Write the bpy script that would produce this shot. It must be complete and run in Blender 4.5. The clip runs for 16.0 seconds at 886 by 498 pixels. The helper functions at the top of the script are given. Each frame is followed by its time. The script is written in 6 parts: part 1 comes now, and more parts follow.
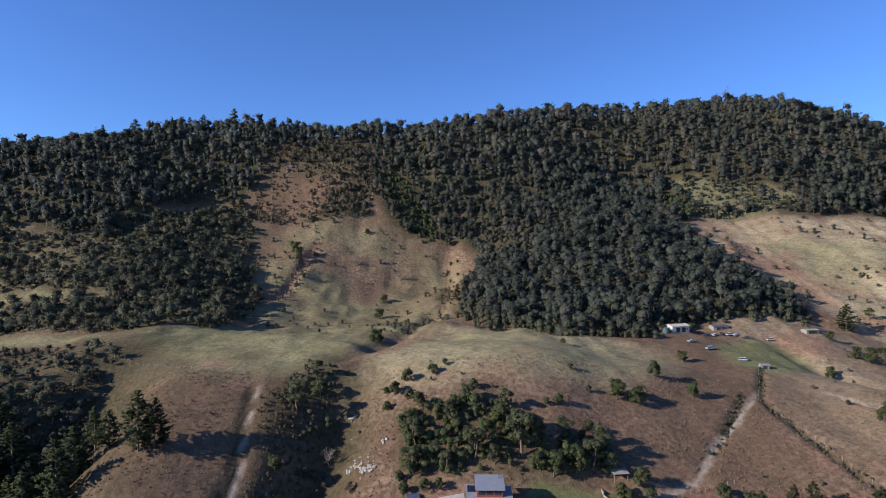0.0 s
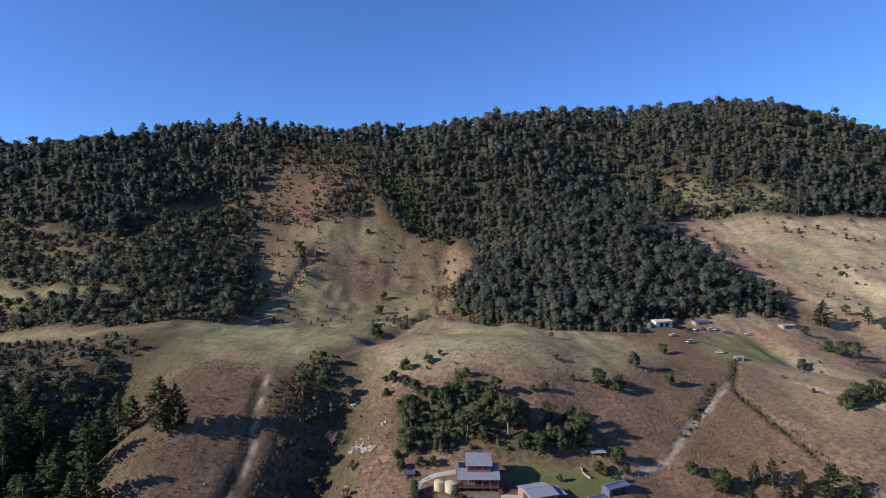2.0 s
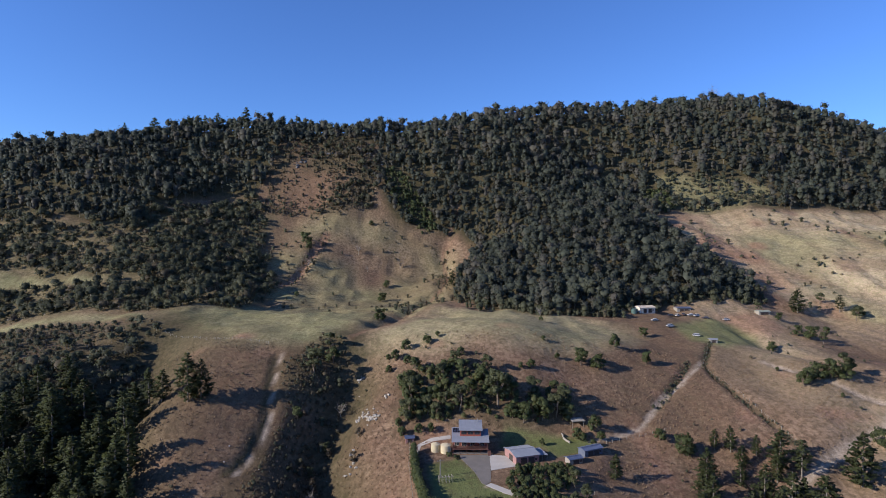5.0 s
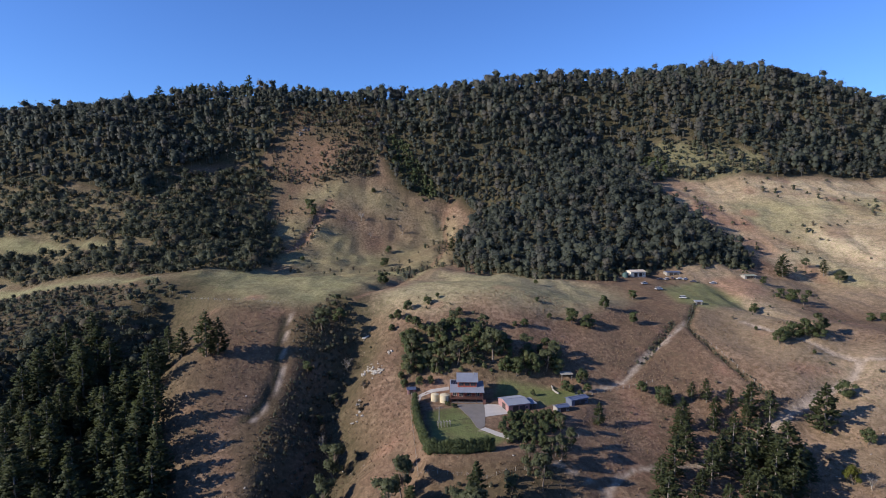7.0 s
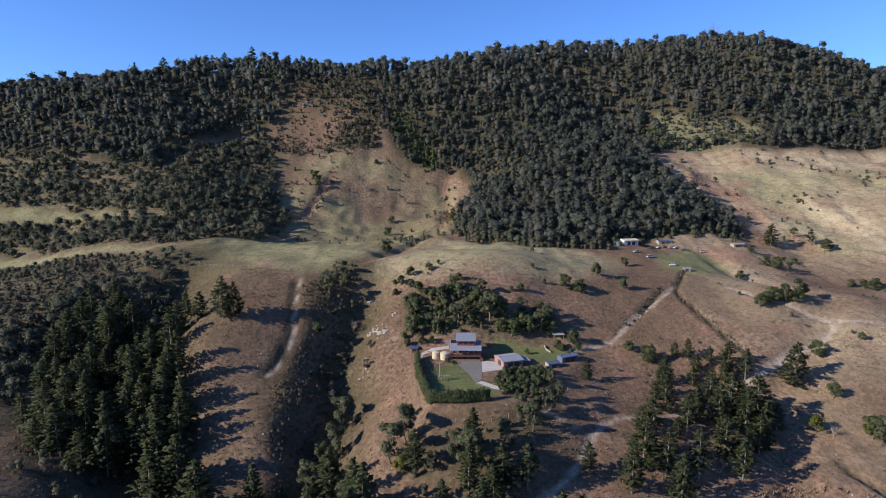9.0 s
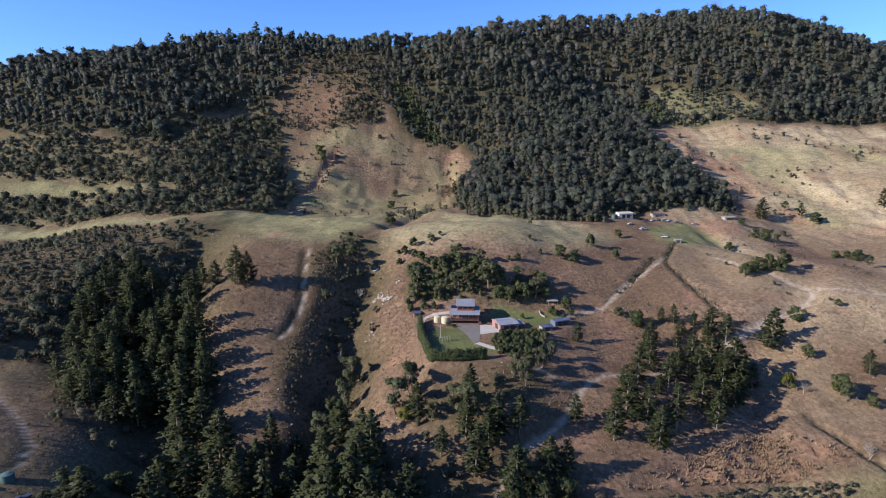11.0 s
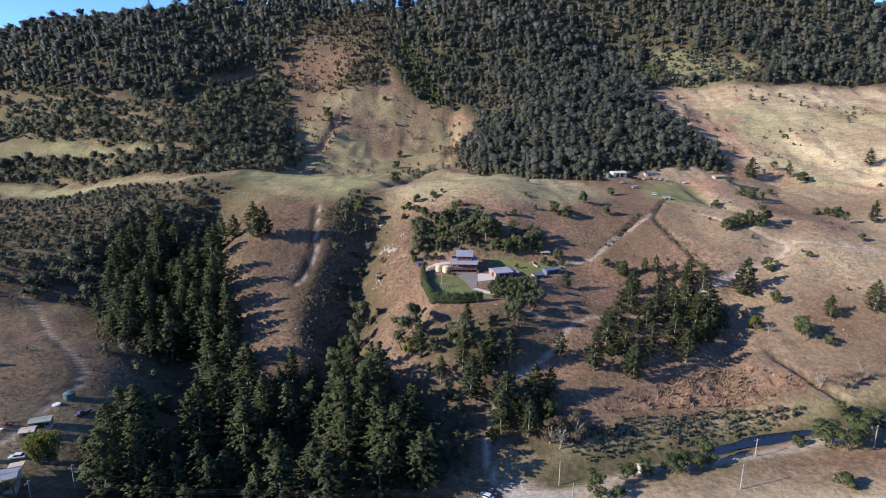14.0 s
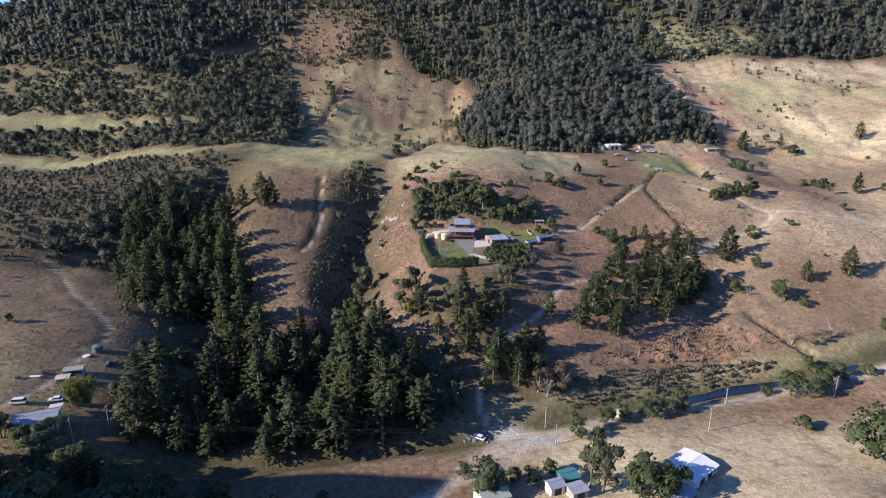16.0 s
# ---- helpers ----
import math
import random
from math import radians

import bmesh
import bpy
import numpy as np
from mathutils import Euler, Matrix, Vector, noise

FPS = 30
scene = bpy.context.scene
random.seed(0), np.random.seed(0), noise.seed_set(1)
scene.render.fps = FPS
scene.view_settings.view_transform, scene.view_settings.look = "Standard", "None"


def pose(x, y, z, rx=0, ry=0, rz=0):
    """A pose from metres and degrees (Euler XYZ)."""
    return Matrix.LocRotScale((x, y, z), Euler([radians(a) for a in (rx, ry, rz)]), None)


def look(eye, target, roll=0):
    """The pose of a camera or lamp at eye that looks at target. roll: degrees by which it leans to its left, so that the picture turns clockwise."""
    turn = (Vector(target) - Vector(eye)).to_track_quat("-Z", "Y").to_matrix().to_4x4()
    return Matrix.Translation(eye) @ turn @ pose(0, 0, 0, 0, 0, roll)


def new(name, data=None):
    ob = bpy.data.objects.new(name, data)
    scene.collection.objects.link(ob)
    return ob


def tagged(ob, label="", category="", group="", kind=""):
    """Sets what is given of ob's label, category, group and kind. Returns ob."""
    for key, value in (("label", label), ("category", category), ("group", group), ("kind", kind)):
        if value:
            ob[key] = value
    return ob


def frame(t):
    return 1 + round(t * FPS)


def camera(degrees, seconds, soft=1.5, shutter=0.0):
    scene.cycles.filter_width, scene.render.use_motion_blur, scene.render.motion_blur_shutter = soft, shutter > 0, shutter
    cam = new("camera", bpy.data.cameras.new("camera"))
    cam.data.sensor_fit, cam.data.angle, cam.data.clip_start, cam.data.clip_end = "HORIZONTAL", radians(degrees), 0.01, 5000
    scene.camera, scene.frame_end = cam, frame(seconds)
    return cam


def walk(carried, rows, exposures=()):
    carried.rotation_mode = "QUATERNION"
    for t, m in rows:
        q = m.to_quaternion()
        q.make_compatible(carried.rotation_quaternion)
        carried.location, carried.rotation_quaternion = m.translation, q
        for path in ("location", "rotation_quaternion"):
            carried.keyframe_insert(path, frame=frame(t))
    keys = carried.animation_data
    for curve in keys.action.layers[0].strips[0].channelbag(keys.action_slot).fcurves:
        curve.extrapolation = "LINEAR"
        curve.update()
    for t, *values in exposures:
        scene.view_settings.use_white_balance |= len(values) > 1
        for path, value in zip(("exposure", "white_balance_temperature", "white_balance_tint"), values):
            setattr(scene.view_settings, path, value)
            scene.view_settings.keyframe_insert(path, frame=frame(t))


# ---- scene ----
cam = camera(75.0, 16.0, 1.0)
METRES, EYE, TILT, LEAN, TURN = 130.0, 100.0, 0.0, 0.0, 0.0
ROWS = [
    (0.0, 0.0, 0.0, 0.0, 0.0, 0.0, -0.0),
    (0.5, 0.0042, -0.035, 0.0005, -0.01, -0.03, -0.02),
    (1.0, 0.009, -0.0703, 0.0003, 0.01, -0.05, -0.02),
    (1.5, 0.0128, -0.1052, 0.0004, 0.01, -0.07, -0.04),
    (2.0, 0.017, -0.1397, -0.0004, 0.03, -0.06, -0.04),
    (2.5, 0.0209, -0.1732, -0.0, 0.06, -0.04, -0.06),
    (3.0, 0.0239, -0.2053, 0.0009, 0.09, -0.02, -0.07),
    (3.5, 0.0271, -0.2362, 0.0009, 0.14, 0.0, -0.09),
    (4.0, 0.0297, -0.2667, 0.0002, 0.19, -0.07, -0.1),
    (6.5, 0.0393, -0.4164, -0.0019, 0.35, -3.37, -0.16),
    (7.0, 0.0416, -0.4464, -0.002, 0.4, -4.21, -0.16),
    (7.5, 0.0426, -0.4771, -0.0019, 0.43, -5.0, -0.18),
    (8.0, 0.0438, -0.5069, -0.0032, 0.47, -5.72, -0.18),
    (8.5, 0.0458, -0.5386, -0.0017, 0.53, -6.42, -0.18),
    (9.0, 0.0471, -0.5682, -0.0023, 0.58, -7.05, -0.17),
    (11.5, 0.0571, -0.7217, -0.0027, 0.95, -10.11, -0.2),
    (12.0, 0.0599, -0.752, -0.0027, 1.04, -10.73, -0.18),
    (12.5, 0.0628, -0.7824, -0.0029, 1.13, -11.34, -0.17),
    (13.0, 0.0661, -0.8127, -0.003, 1.22, -11.94, -0.16),
    (13.5, 0.0694, -0.8427, -0.003, 1.3, -12.55, -0.15),
    (14.0, 0.0731, -0.8731, -0.0029, 1.37, -13.17, -0.15),
    (14.5, 0.0768, -0.9033, -0.003, 1.43, -13.79, -0.14),
    (15.0, 0.0808, -0.9339, -0.0036, 1.48, -14.39, -0.14),
    (15.5, 0.0851, -0.9645, -0.0038, 1.53, -15.01, -0.14),
    (16.0, 0.0892, -0.9953, -0.0042, 1.57, -15.6, -0.15),
]
EXPOSURES = [(0.0, 0.62), (4.0, 0.62), (6.5, 0.64), (9.0, 0.77), (11.5, 1.01), (16.0, 1.28)]
walk(cam, [(t, pose(0, 0, EYE, TILT, LEAN, TURN) @ pose(METRES * x, METRES * y, METRES * z, 90 + pitch, roll, yaw)) for t, x, y, z, yaw, pitch, roll in ROWS], EXPOSURES)

# ---- sky and sun ----
SUN_TO = Vector((-0.858, -0.318, 0.405)).normalized()
world = bpy.data.worlds.new("sky")
scene.world = world
world.use_nodes = True
wn, wl = world.node_tree.nodes, world.node_tree.links
sky = wn.new("ShaderNodeTexSky")
sky.sky_type, sky.sun_disc = "NISHITA", False
sky.sun_elevation = math.asin(SUN_TO.z)
sky.sun_rotation = math.atan2(SUN_TO.x, SUN_TO.y)
sky.altitude, sky.air_density, sky.dust_density, sky.ozone_density = 300, 1.0, 0.0, 6.0
wn["Background"].inputs["Strength"].default_value = 0.082
tone = wn.new("ShaderNodeMix")
tone.data_type, tone.blend_type = "RGBA", "MULTIPLY"
tone.inputs[0].default_value = 1.0
tone.inputs[7].default_value = (0.86, 1.05, 1.47, 1)
wl.new(sky.outputs[0], tone.inputs[6])
wl.new(tone.outputs[2], wn["Background"].inputs["Color"])
sun = new("sun", bpy.data.lights.new("sun", "SUN"))
sun.data.energy, sun.data.angle, sun.data.color = 4.3, radians(0.55), (1.0, 0.95, 0.895)
sun.matrix_world = look(SUN_TO * 900, (0, 0, 0))


# ---- materials ----
def material(name, base, rough=0.9, metal=0.0):
    m = bpy.data.materials.new(name)
    m.use_nodes = True
    b = m.node_tree.nodes["Principled BSDF"]
    b.inputs["Base Color"].default_value = (*base, 1)
    b.inputs["Roughness"].default_value = rough
    b.inputs["Metallic"].default_value = metal
    return m, m.node_tree.nodes, m.node_tree.links, b


def mixed(nodes, links, factor, a, b):
    """A colour mix; factor, a and b are sockets, or plain values."""
    n = nodes.new("ShaderNodeMix")
    n.data_type = "RGBA"
    for socket, v in ((n.inputs[0], factor), (n.inputs[6], a), (n.inputs[7], b)):
        if isinstance(v, bpy.types.NodeSocket):
            links.new(v, socket)
        else:
            socket.default_value = v if isinstance(v, float) else (*v, 1)
    return n.outputs[2]


def noise_of(nodes, links, scale, detail=4.0, low=0.35, high=0.65, rough=0.55):
    co = nodes.new("ShaderNodeTexCoord")
    n = nodes.new("ShaderNodeTexNoise")
    n.inputs["Scale"].default_value, n.inputs["Detail"].default_value, n.inputs["Roughness"].default_value = scale, detail, rough
    links.new(co.outputs["Object"], n.inputs["Vector"])
    r = nodes.new("ShaderNodeMapRange")
    r.inputs[1].default_value, r.inputs[2].default_value = low, high
    links.new(n.outputs[0], r.inputs[0])
    return r.outputs[0]


def attribute(nodes, name):
    n = nodes.new("ShaderNodeAttribute")
    n.attribute_name = name
    return n.outputs["Fac"]


def bumped(nodes, links, bsdf, height, strength, distance):
    n = nodes.new("ShaderNodeBump")
    n.inputs["Strength"].default_value, n.inputs["Distance"].default_value = strength, distance
    links.new(height, n.inputs["Height"])
    links.new(n.outputs[0], bsdf.inputs["Normal"])


def plain(name, base, rough=0.7, metal=0.0, vary=0.25, scale=1.5, bump=0.0):
    """A surface with two scales of wear in its colour and gloss."""
    m, n, l, b = material(name, base, rough, metal)
    big, fine = noise_of(n, l, scale), noise_of(n, l, scale * 11, 3.0)
    dark, light = tuple(c * (1 - vary) for c in base), tuple(min(1, c * (1 + vary * 0.5)) for c in base)
    c = mixed(n, l, big, dark, light)
    l.new(mixed(n, l, fine, c, tuple(c2 * (1 - vary * 0.6) for c2 in base)), b.inputs["Base Color"])
    if bump:
        bumped(n, l, b, fine, 0.6, bump)
    return m


def foliage(name, dark, light, warm=None):
    """Leaves: colour by plant (the mesh's tint) and by clump, with light passing through."""
    m, n, l, b = material(name, light, 0.62)
    tint = attribute(n, "tint")
    c = mixed(n, l, tint, dark, light)
    if warm:
        c = mixed(n, l, attribute(n, "dry"), c, warm)
    clump = noise_of(n, l, 0.9, 3.0, 0.3, 0.7)
    c = mixed(n, l, clump, c, mixed(n, l, 0.5, c, dark))
    l.new(c, b.inputs["Base Color"])
    thin = n.new("ShaderNodeBsdfTranslucent")
    l.new(c, thin.inputs["Color"])
    both = n.new("ShaderNodeMixShader")
    both.inputs[0].default_value = 0.55
    l.new(b.outputs[0], both.inputs[1])
    l.new(thin.outputs[0], both.inputs[2])
    l.new(both.outputs[0], n["Material Output"].inputs["Surface"])
    b.inputs["Specular IOR Level"].default_value = 0.25
    return m


def ground_material():
    m, n, l, b = material("hillside grass and soil", (0.2, 0.14, 0.08), 0.95)
    b.inputs["Specular IOR Level"].default_value = 0.1
    broad, patch, tuft, fine = (noise_of(n, l, s, d, a, z) for s, d, a, z in ((0.012, 5, 0.4, 0.6), (0.07, 5, 0.38, 0.62), (0.55, 4, 0.36, 0.64), (2.6, 4, 0.36, 0.64)))
    dry = mixed(n, l, patch, (0.195, 0.118, 0.077), (0.285, 0.186, 0.120))
    dry = mixed(n, l, broad, dry, (0.168, 0.110, 0.066))
    dry = mixed(n, l, tuft, dry, (0.115, 0.068, 0.043))
    pale = mixed(n, l, patch, (0.52, 0.40, 0.26), (0.45, 0.315, 0.20))
    pale = mixed(n, l, tuft, pale, (0.34, 0.28, 0.155))
    green = mixed(n, l, patch, (0.235, 0.212, 0.104), (0.300, 0.262, 0.140))
    green = mixed(n, l, tuft, green, (0.180, 0.165, 0.078))
    lawn = mixed(n, l, patch, (0.095, 0.110, 0.036), (0.135, 0.148, 0.056))
    # Woodland floor colour, which also paints in shade by the drive, groves and gullies.
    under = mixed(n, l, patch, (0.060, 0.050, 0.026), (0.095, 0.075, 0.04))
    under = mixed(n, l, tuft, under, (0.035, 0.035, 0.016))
    soil = mixed(n, l, tuft, (0.31, 0.175, 0.115), (0.20, 0.105, 0.066))
    track = mixed(n, l, tuft, (0.40, 0.315, 0.235), (0.31, 0.235, 0.17))
    gravel = mixed(n, l, tuft, (0.36, 0.33, 0.29), (0.26, 0.235, 0.20))
    c = dry
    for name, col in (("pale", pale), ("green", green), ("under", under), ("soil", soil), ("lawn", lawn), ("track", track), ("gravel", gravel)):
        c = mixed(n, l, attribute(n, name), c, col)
    brushy = noise_of(n, l, 0.2, 6.0, 0.5, 0.66, rough=0.65)
    c = mixed(n, l, brushy, c, mixed(n, l, 0.5, c, (0.085, 0.062, 0.036)))
    c = mixed(n, l, fine, c, mixed(n, l, 0.4, c, (0.03, 0.02, 0.012)))
    gain = n.new("ShaderNodeMix")
    gain.data_type, gain.blend_type = "RGBA", "MULTIPLY"
    gain.inputs[0].default_value, gain.inputs[7].default_value = 1.0, (1.22, 1.22, 1.22, 1)
    l.new(c, gain.inputs[6])
    c = gain.outputs[2]
    # cattle terraces that follow the contours
    where = n.new("ShaderNodeNewGeometry")
    axes = n.new("ShaderNodeSeparateXYZ")
    l.new(where.outputs["Position"], axes.inputs[0])
    sway = n.new("ShaderNodeMath")
    sway.operation, sway.inputs[1].default_value = "MULTIPLY_ADD", 7.0
    l.new(patch, sway.inputs[0])
    l.new(axes.outputs["Z"], sway.inputs[2])
    step_angle = n.new("ShaderNodeMath")
    step_angle.operation, step_angle.inputs[1].default_value = "MULTIPLY", 5.2
    l.new(sway.outputs[0], step_angle.inputs[0])
    step_line = n.new("ShaderNodeMath")
    step_line.operation = "SINE"
    l.new(step_angle.outputs[0], step_line.inputs[0])
    tread = n.new("ShaderNodeMapRange")
    tread.inputs[1].default_value, tread.inputs[2].default_value, tread.inputs[4].default_value = 0.35, 1.0, 0.42
    l.new(step_line.outputs[0], tread.inputs[0])
    c = mixed(n, l, tread.outputs[0], c, mixed(n, l, 0.5, c, (0.07, 0.048, 0.03)))
    l.new(c, b.inputs["Base Color"])
    add = n.new("ShaderNodeMath")
    add.operation = "MULTIPLY_ADD"
    add.inputs[1].default_value = 2.5
    l.new(tuft, add.inputs[0])
    l.new(fine, add.inputs[2])
    bumped(n, l, b, add.outputs[0], 0.34, 0.13)
    return m


GROUND = ground_material()
BARK = plain("grey-brown bark", (0.17, 0.125, 0.09), 0.9, vary=0.4, scale=2.0)
FOREST_BARK = plain("forest bark", (0.20, 0.17, 0.135), 0.9, vary=0.4, scale=2.0)
PALE_BARK = plain("pale gum bark", (0.34, 0.29, 0.23), 0.85, vary=0.35, scale=2.0)
FOREST_LEAF = foliage("rainforest leaves", (0.056, 0.063, 0.050), (0.122, 0.132, 0.094), (0.178, 0.152, 0.126))
PINE_LEAF = foliage("hoop pine needles", (0.052, 0.062, 0.027), (0.114, 0.128, 0.053))
BROAD_LEAF = foliage("broad leaves", (0.070, 0.086, 0.036), (0.145, 0.162, 0.068), (0.21, 0.19, 0.08))
SCRUB_LEAF = foliage("scrub leaves", (0.066, 0.070, 0.043), (0.140, 0.142, 0.084), (0.198, 0.142, 0.096))


# ---- the land ----
# land heights: stations across the valley side (x) and up it (y), metres
STATIONS = (-420, -300, -210, -140, -95, -65, -40, -15, 20, 60, 100, 140, 190, 250, 320, 420, 580)
BANDS, LEVELS = [], []


def band(y, *z):
    """One level line of the valley side: the ground's height at each station."""
    BANDS.append(float(y))
    LEVELS.append(z)


band(-60, 28, 15, 9, 4, -1, -3, -3, -2, -1, 1, 3, 5, 7, 10, 15, 19, 33)
band(0, 30, 14, 10, 4, -4, -9, -10, -9, -8, -6, -3, -2, 0, 4, 9, 17, 35)
band(25, 31, 15, 11, 8, -1, -10, -10, -11, -10, -8, -6, -5, -2, 2, 8, 17, 37)
band(50, 33, 18, 13, 10, 0, -8, -10, -10, -9, -9, -9, -7, -3, 1, 7, 18, 39)
band(75, 36, 22, 16, 11, -1, -6, -6, -3, 0, -4, -8, -6, -2, 2, 8, 20, 42)
band(105, 39, 26, 20, 9, 1, 0, -1, 7, 14, 6, 0, 1, 1, 6, 12, 24, 46)
band(140, 43, 33, 26, 9, 12, 11, 7, 13, 22, 16, 10, 10, 12, 15, 21, 32, 52)
band(170, 46, 37, 32, 18, 28, 21, 15, 19, 24, 22, 19, 21, 24, 24, 31, 41, 58)
band(200, 48, 39, 38, 31, 41, 38, 34, 37, 41, 35, 30, 31, 34, 32, 40, 49, 64)
band(235, 49, 40, 45, 46, 52, 51, 51, 53, 56, 52, 45, 40, 40, 36, 46, 59, 72)
band(280, 50, 35, 51, 57, 56, 56, 56, 56, 56, 55, 51, 48, 44, 38, 50, 68, 82)
band(330, 54, 46, 65, 61, 55, 54, 54, 54, 56, 58, 60, 59, 57, 48, 55, 78, 93)
band(390, 71, 84, 90, 74, 64, 58, 56, 60, 68, 77, 85, 87, 83, 74, 77, 92, 106)
band(450, 116, 123, 112, 98, 94, 86, 79, 75, 82, 99, 110, 113, 109, 101, 103, 107, 120)
band(510, 174, 174, 144, 139, 144, 140, 135, 131, 133, 140, 141, 136, 129, 127, 130, 124, 136)
band(570, 197, 209, 206, 199, 199, 197, 195, 195, 198, 196, 183, 168, 157, 172, 173, 165, 150)
band(640, 171, 214, 228, 227, 227, 227, 228, 232, 236, 242, 243, 241, 237, 242, 244, 244, 190)
band(740, 144, 177, 190, 203, 208, 204, 210, 216, 226, 238, 256, 262, 268, 268, 274, 258, 240)
STATIONS, BANDS, LEVELS = np.array(STATIONS, float), np.array(BANDS), np.array(LEVELS, float)


def slopes(k, v):
    """Finite-difference slopes along the first axis of v at the knots k."""
    d = np.diff(v, axis=0) / np.diff(k)[:, None]
    h = np.diff(k)[:, None]
    m = np.empty_like(v)
    m[1:-1] = (d[:-1] * h[1:] + d[1:] * h[:-1]) / (h[1:] + h[:-1])
    m[0], m[-1] = d[0], d[-1]
    return m


def hermite(k, v, m, q):
    i = np.clip(np.searchsorted(k, q) - 1, 0, len(k) - 2)
    h = k[i + 1] - k[i]
    t = np.clip((q - k[i]) / h, 0, 1)
    a, b = 2 * t**3 - 3 * t**2 + 1, t**3 - 2 * t**2 + t
    c, d = 1 - a, t**3 - t**2
    return i, a, b * h, c, d * h


def coarse(x, y):
    """The smooth land, from the level lines, held level past its ends."""
    x, y = np.asarray(x, float), np.asarray(y, float)
    flat_x = np.clip(x.ravel(), STATIONS[0], STATIONS[-1])
    flat_y = np.clip(y.ravel(), BANDS[0], BANDS[-1])
    my = slopes(BANDS, LEVELS)
    mx = slopes(STATIONS, LEVELS.T).T
    mxy = slopes(STATIONS, my.T).T
    i, a, b, c, d = hermite(BANDS, LEVELS, my, flat_y)
    j, e, f, g, h = hermite(STATIONS, None, None, flat_x)
    out = 0
    for ii, wv, ws in ((i, a, b), (i + 1, c, d)):
        for jj, uv, us in ((j, e, f), (j + 1, g, h)):
            out = out + wv * uv * LEVELS[ii, jj] + ws * uv * my[ii, jj] + wv * us * mx[ii, jj] + ws * us * mxy[ii, jj]
    out = out.reshape(x.shape)
    past = np.maximum(y - BANDS[-1], 0)
    return out - 0.35 * past


def along(x, y, line):
    """Distance from points to a polyline of (x, y), and the share of its length at the nearest place."""
    best, share = np.full(np.shape(x), 1e9), np.zeros(np.shape(x))
    pts = np.array(line, float)
    lengths = np.r_[0, np.cumsum(np.hypot(*np.diff(pts, axis=0).T))]
    for n, (p, q) in enumerate(zip(pts[:-1], pts[1:])):
        v = q - p
        t = np.clip(((x - p[0]) * v[0] + (y - p[1]) * v[1]) / (v @ v), 0, 1)
        d = np.hypot(x - p[0] - t * v[0], y - p[1] - t * v[1])
        near = d < best
        best = np.where(near, d, best)
        share = np.where(near, (lengths[n] + t * (lengths[n + 1] - lengths[n])) / lengths[-1], share)
    return best, share


def inside(x, y, ring, soft=6.0):
    """1 inside a ring of (x, y), 0 outside, with a soft edge of so many metres."""
    x, y = np.asarray(x, float), np.asarray(y, float)
    odd = np.zeros(np.shape(x), bool)
    pts = list(ring)
    for (x0, y0), (x1, y1) in zip(pts, pts[1:] + pts[:1]):
        if y0 != y1:
            odd ^= ((y0 > y) != (y1 > y)) & (x < (x1 - x0) * (y - y0) / (y1 - y0) + x0)
    d, _ = along(x, y, pts + pts[:1])
    return np.clip(0.5 + np.where(odd, d, -d) / soft, 0, 1)


def lattice(x, y, size, seed):
    """Smooth value noise, -1 to 1, over cells of so many metres."""
    x, y = np.asarray(x, float) / size, np.asarray(y, float) / size
    i, j = np.floor(x).astype(int), np.floor(y).astype(int)
    u, v = x - i, y - j
    u, v = u * u * (3 - 2 * u), v * v * (3 - 2 * v)

    def at(a, b):
        n = (a * 374761393 + b * 668265263 + seed * 1274126177) & 0x7FFFFFFF
        n = ((n ^ (n >> 13)) * 1103515245) & 0x7FFFFFFF
        n = ((n ^ (n >> 16)) * 668265263) & 0x7FFFFFFF
        return ((n >> 8) & 0xFFFF) / 32767.5 - 1

    return (at(i, j) * (1 - u) + at(i + 1, j) * u) * (1 - v) + (at(i, j + 1) * (1 - u) + at(i + 1, j + 1) * u) * v



# ---- plan of the land: lines and rings in metres ----
CREEK = [(300, 118), (215, 97), (182, 87), (164, 80), (144, 75), (128, 73), (114, 70), (93, 63), (71, 58), (54, 52), (41, 46), (26, 40), (8, 34), (-20, 28), (-60, 16), (-110, 2), (-200, -25)]
RAVINE = [(-46, 240), (-40, 224), (-36, 208), (-41, 193), (-45, 178), (-38, 163), (-35, 148), (-40, 132), (-37, 112), (-43, 92), (-42, 70), (-40, 30)]
UPPER_GULLY = [(20, 520), (2, 470), (6, 430), (2, 395), (-14, 350), (-24, 300), (-34, 262), (-42, 240)]
BANK_GULLY = [(140, 116), (146, 105), (150, 94), (154, 84), (156, 79)]
FACE_GULLY = [(-100, 462), (-106, 440), (-108, 420), (-112, 400), (-116, 384)]
SPUR_DITCH = [(-74.6, 226), (-73.6, 219), (-70.6, 198), (-67.6, 184), (-69.6, 168), (-72.6, 158)]
PINE_GULLY = [(-150, 262), (-135, 220), (-128, 180), (-118, 140), (-96, 100), (-78, 60), (-70, 20)]
EAST_GULLY = [(172, 330), (178, 270), (205, 225), (170, 180), (140, 150), (120, 110), (112, 80)]
ROAD = [(-60, -28), (-25, -12), (4, 4), (23, 23), (42, 36), (69, 49), (101, 57), (134, 65), (175, 75), (230, 86), (330, 96)]
DRIVE = [(38, 35), (27, 38), (22, 46), (20, 53), (20, 60), (22, 67), (23, 73), (27, 82), (33, 88), (42, 95), (48, 103), (56, 116), (61, 123), (68, 129), (82, 134), (98, 140)]
HOUSE_DRIVE = [(56, 117), (46, 121), (35, 126), (27, 134), (18, 140)]
FARM_TRACK = [(128, 236), (110, 216), (97, 205), (83, 187), (70, 180), (60, 176)]
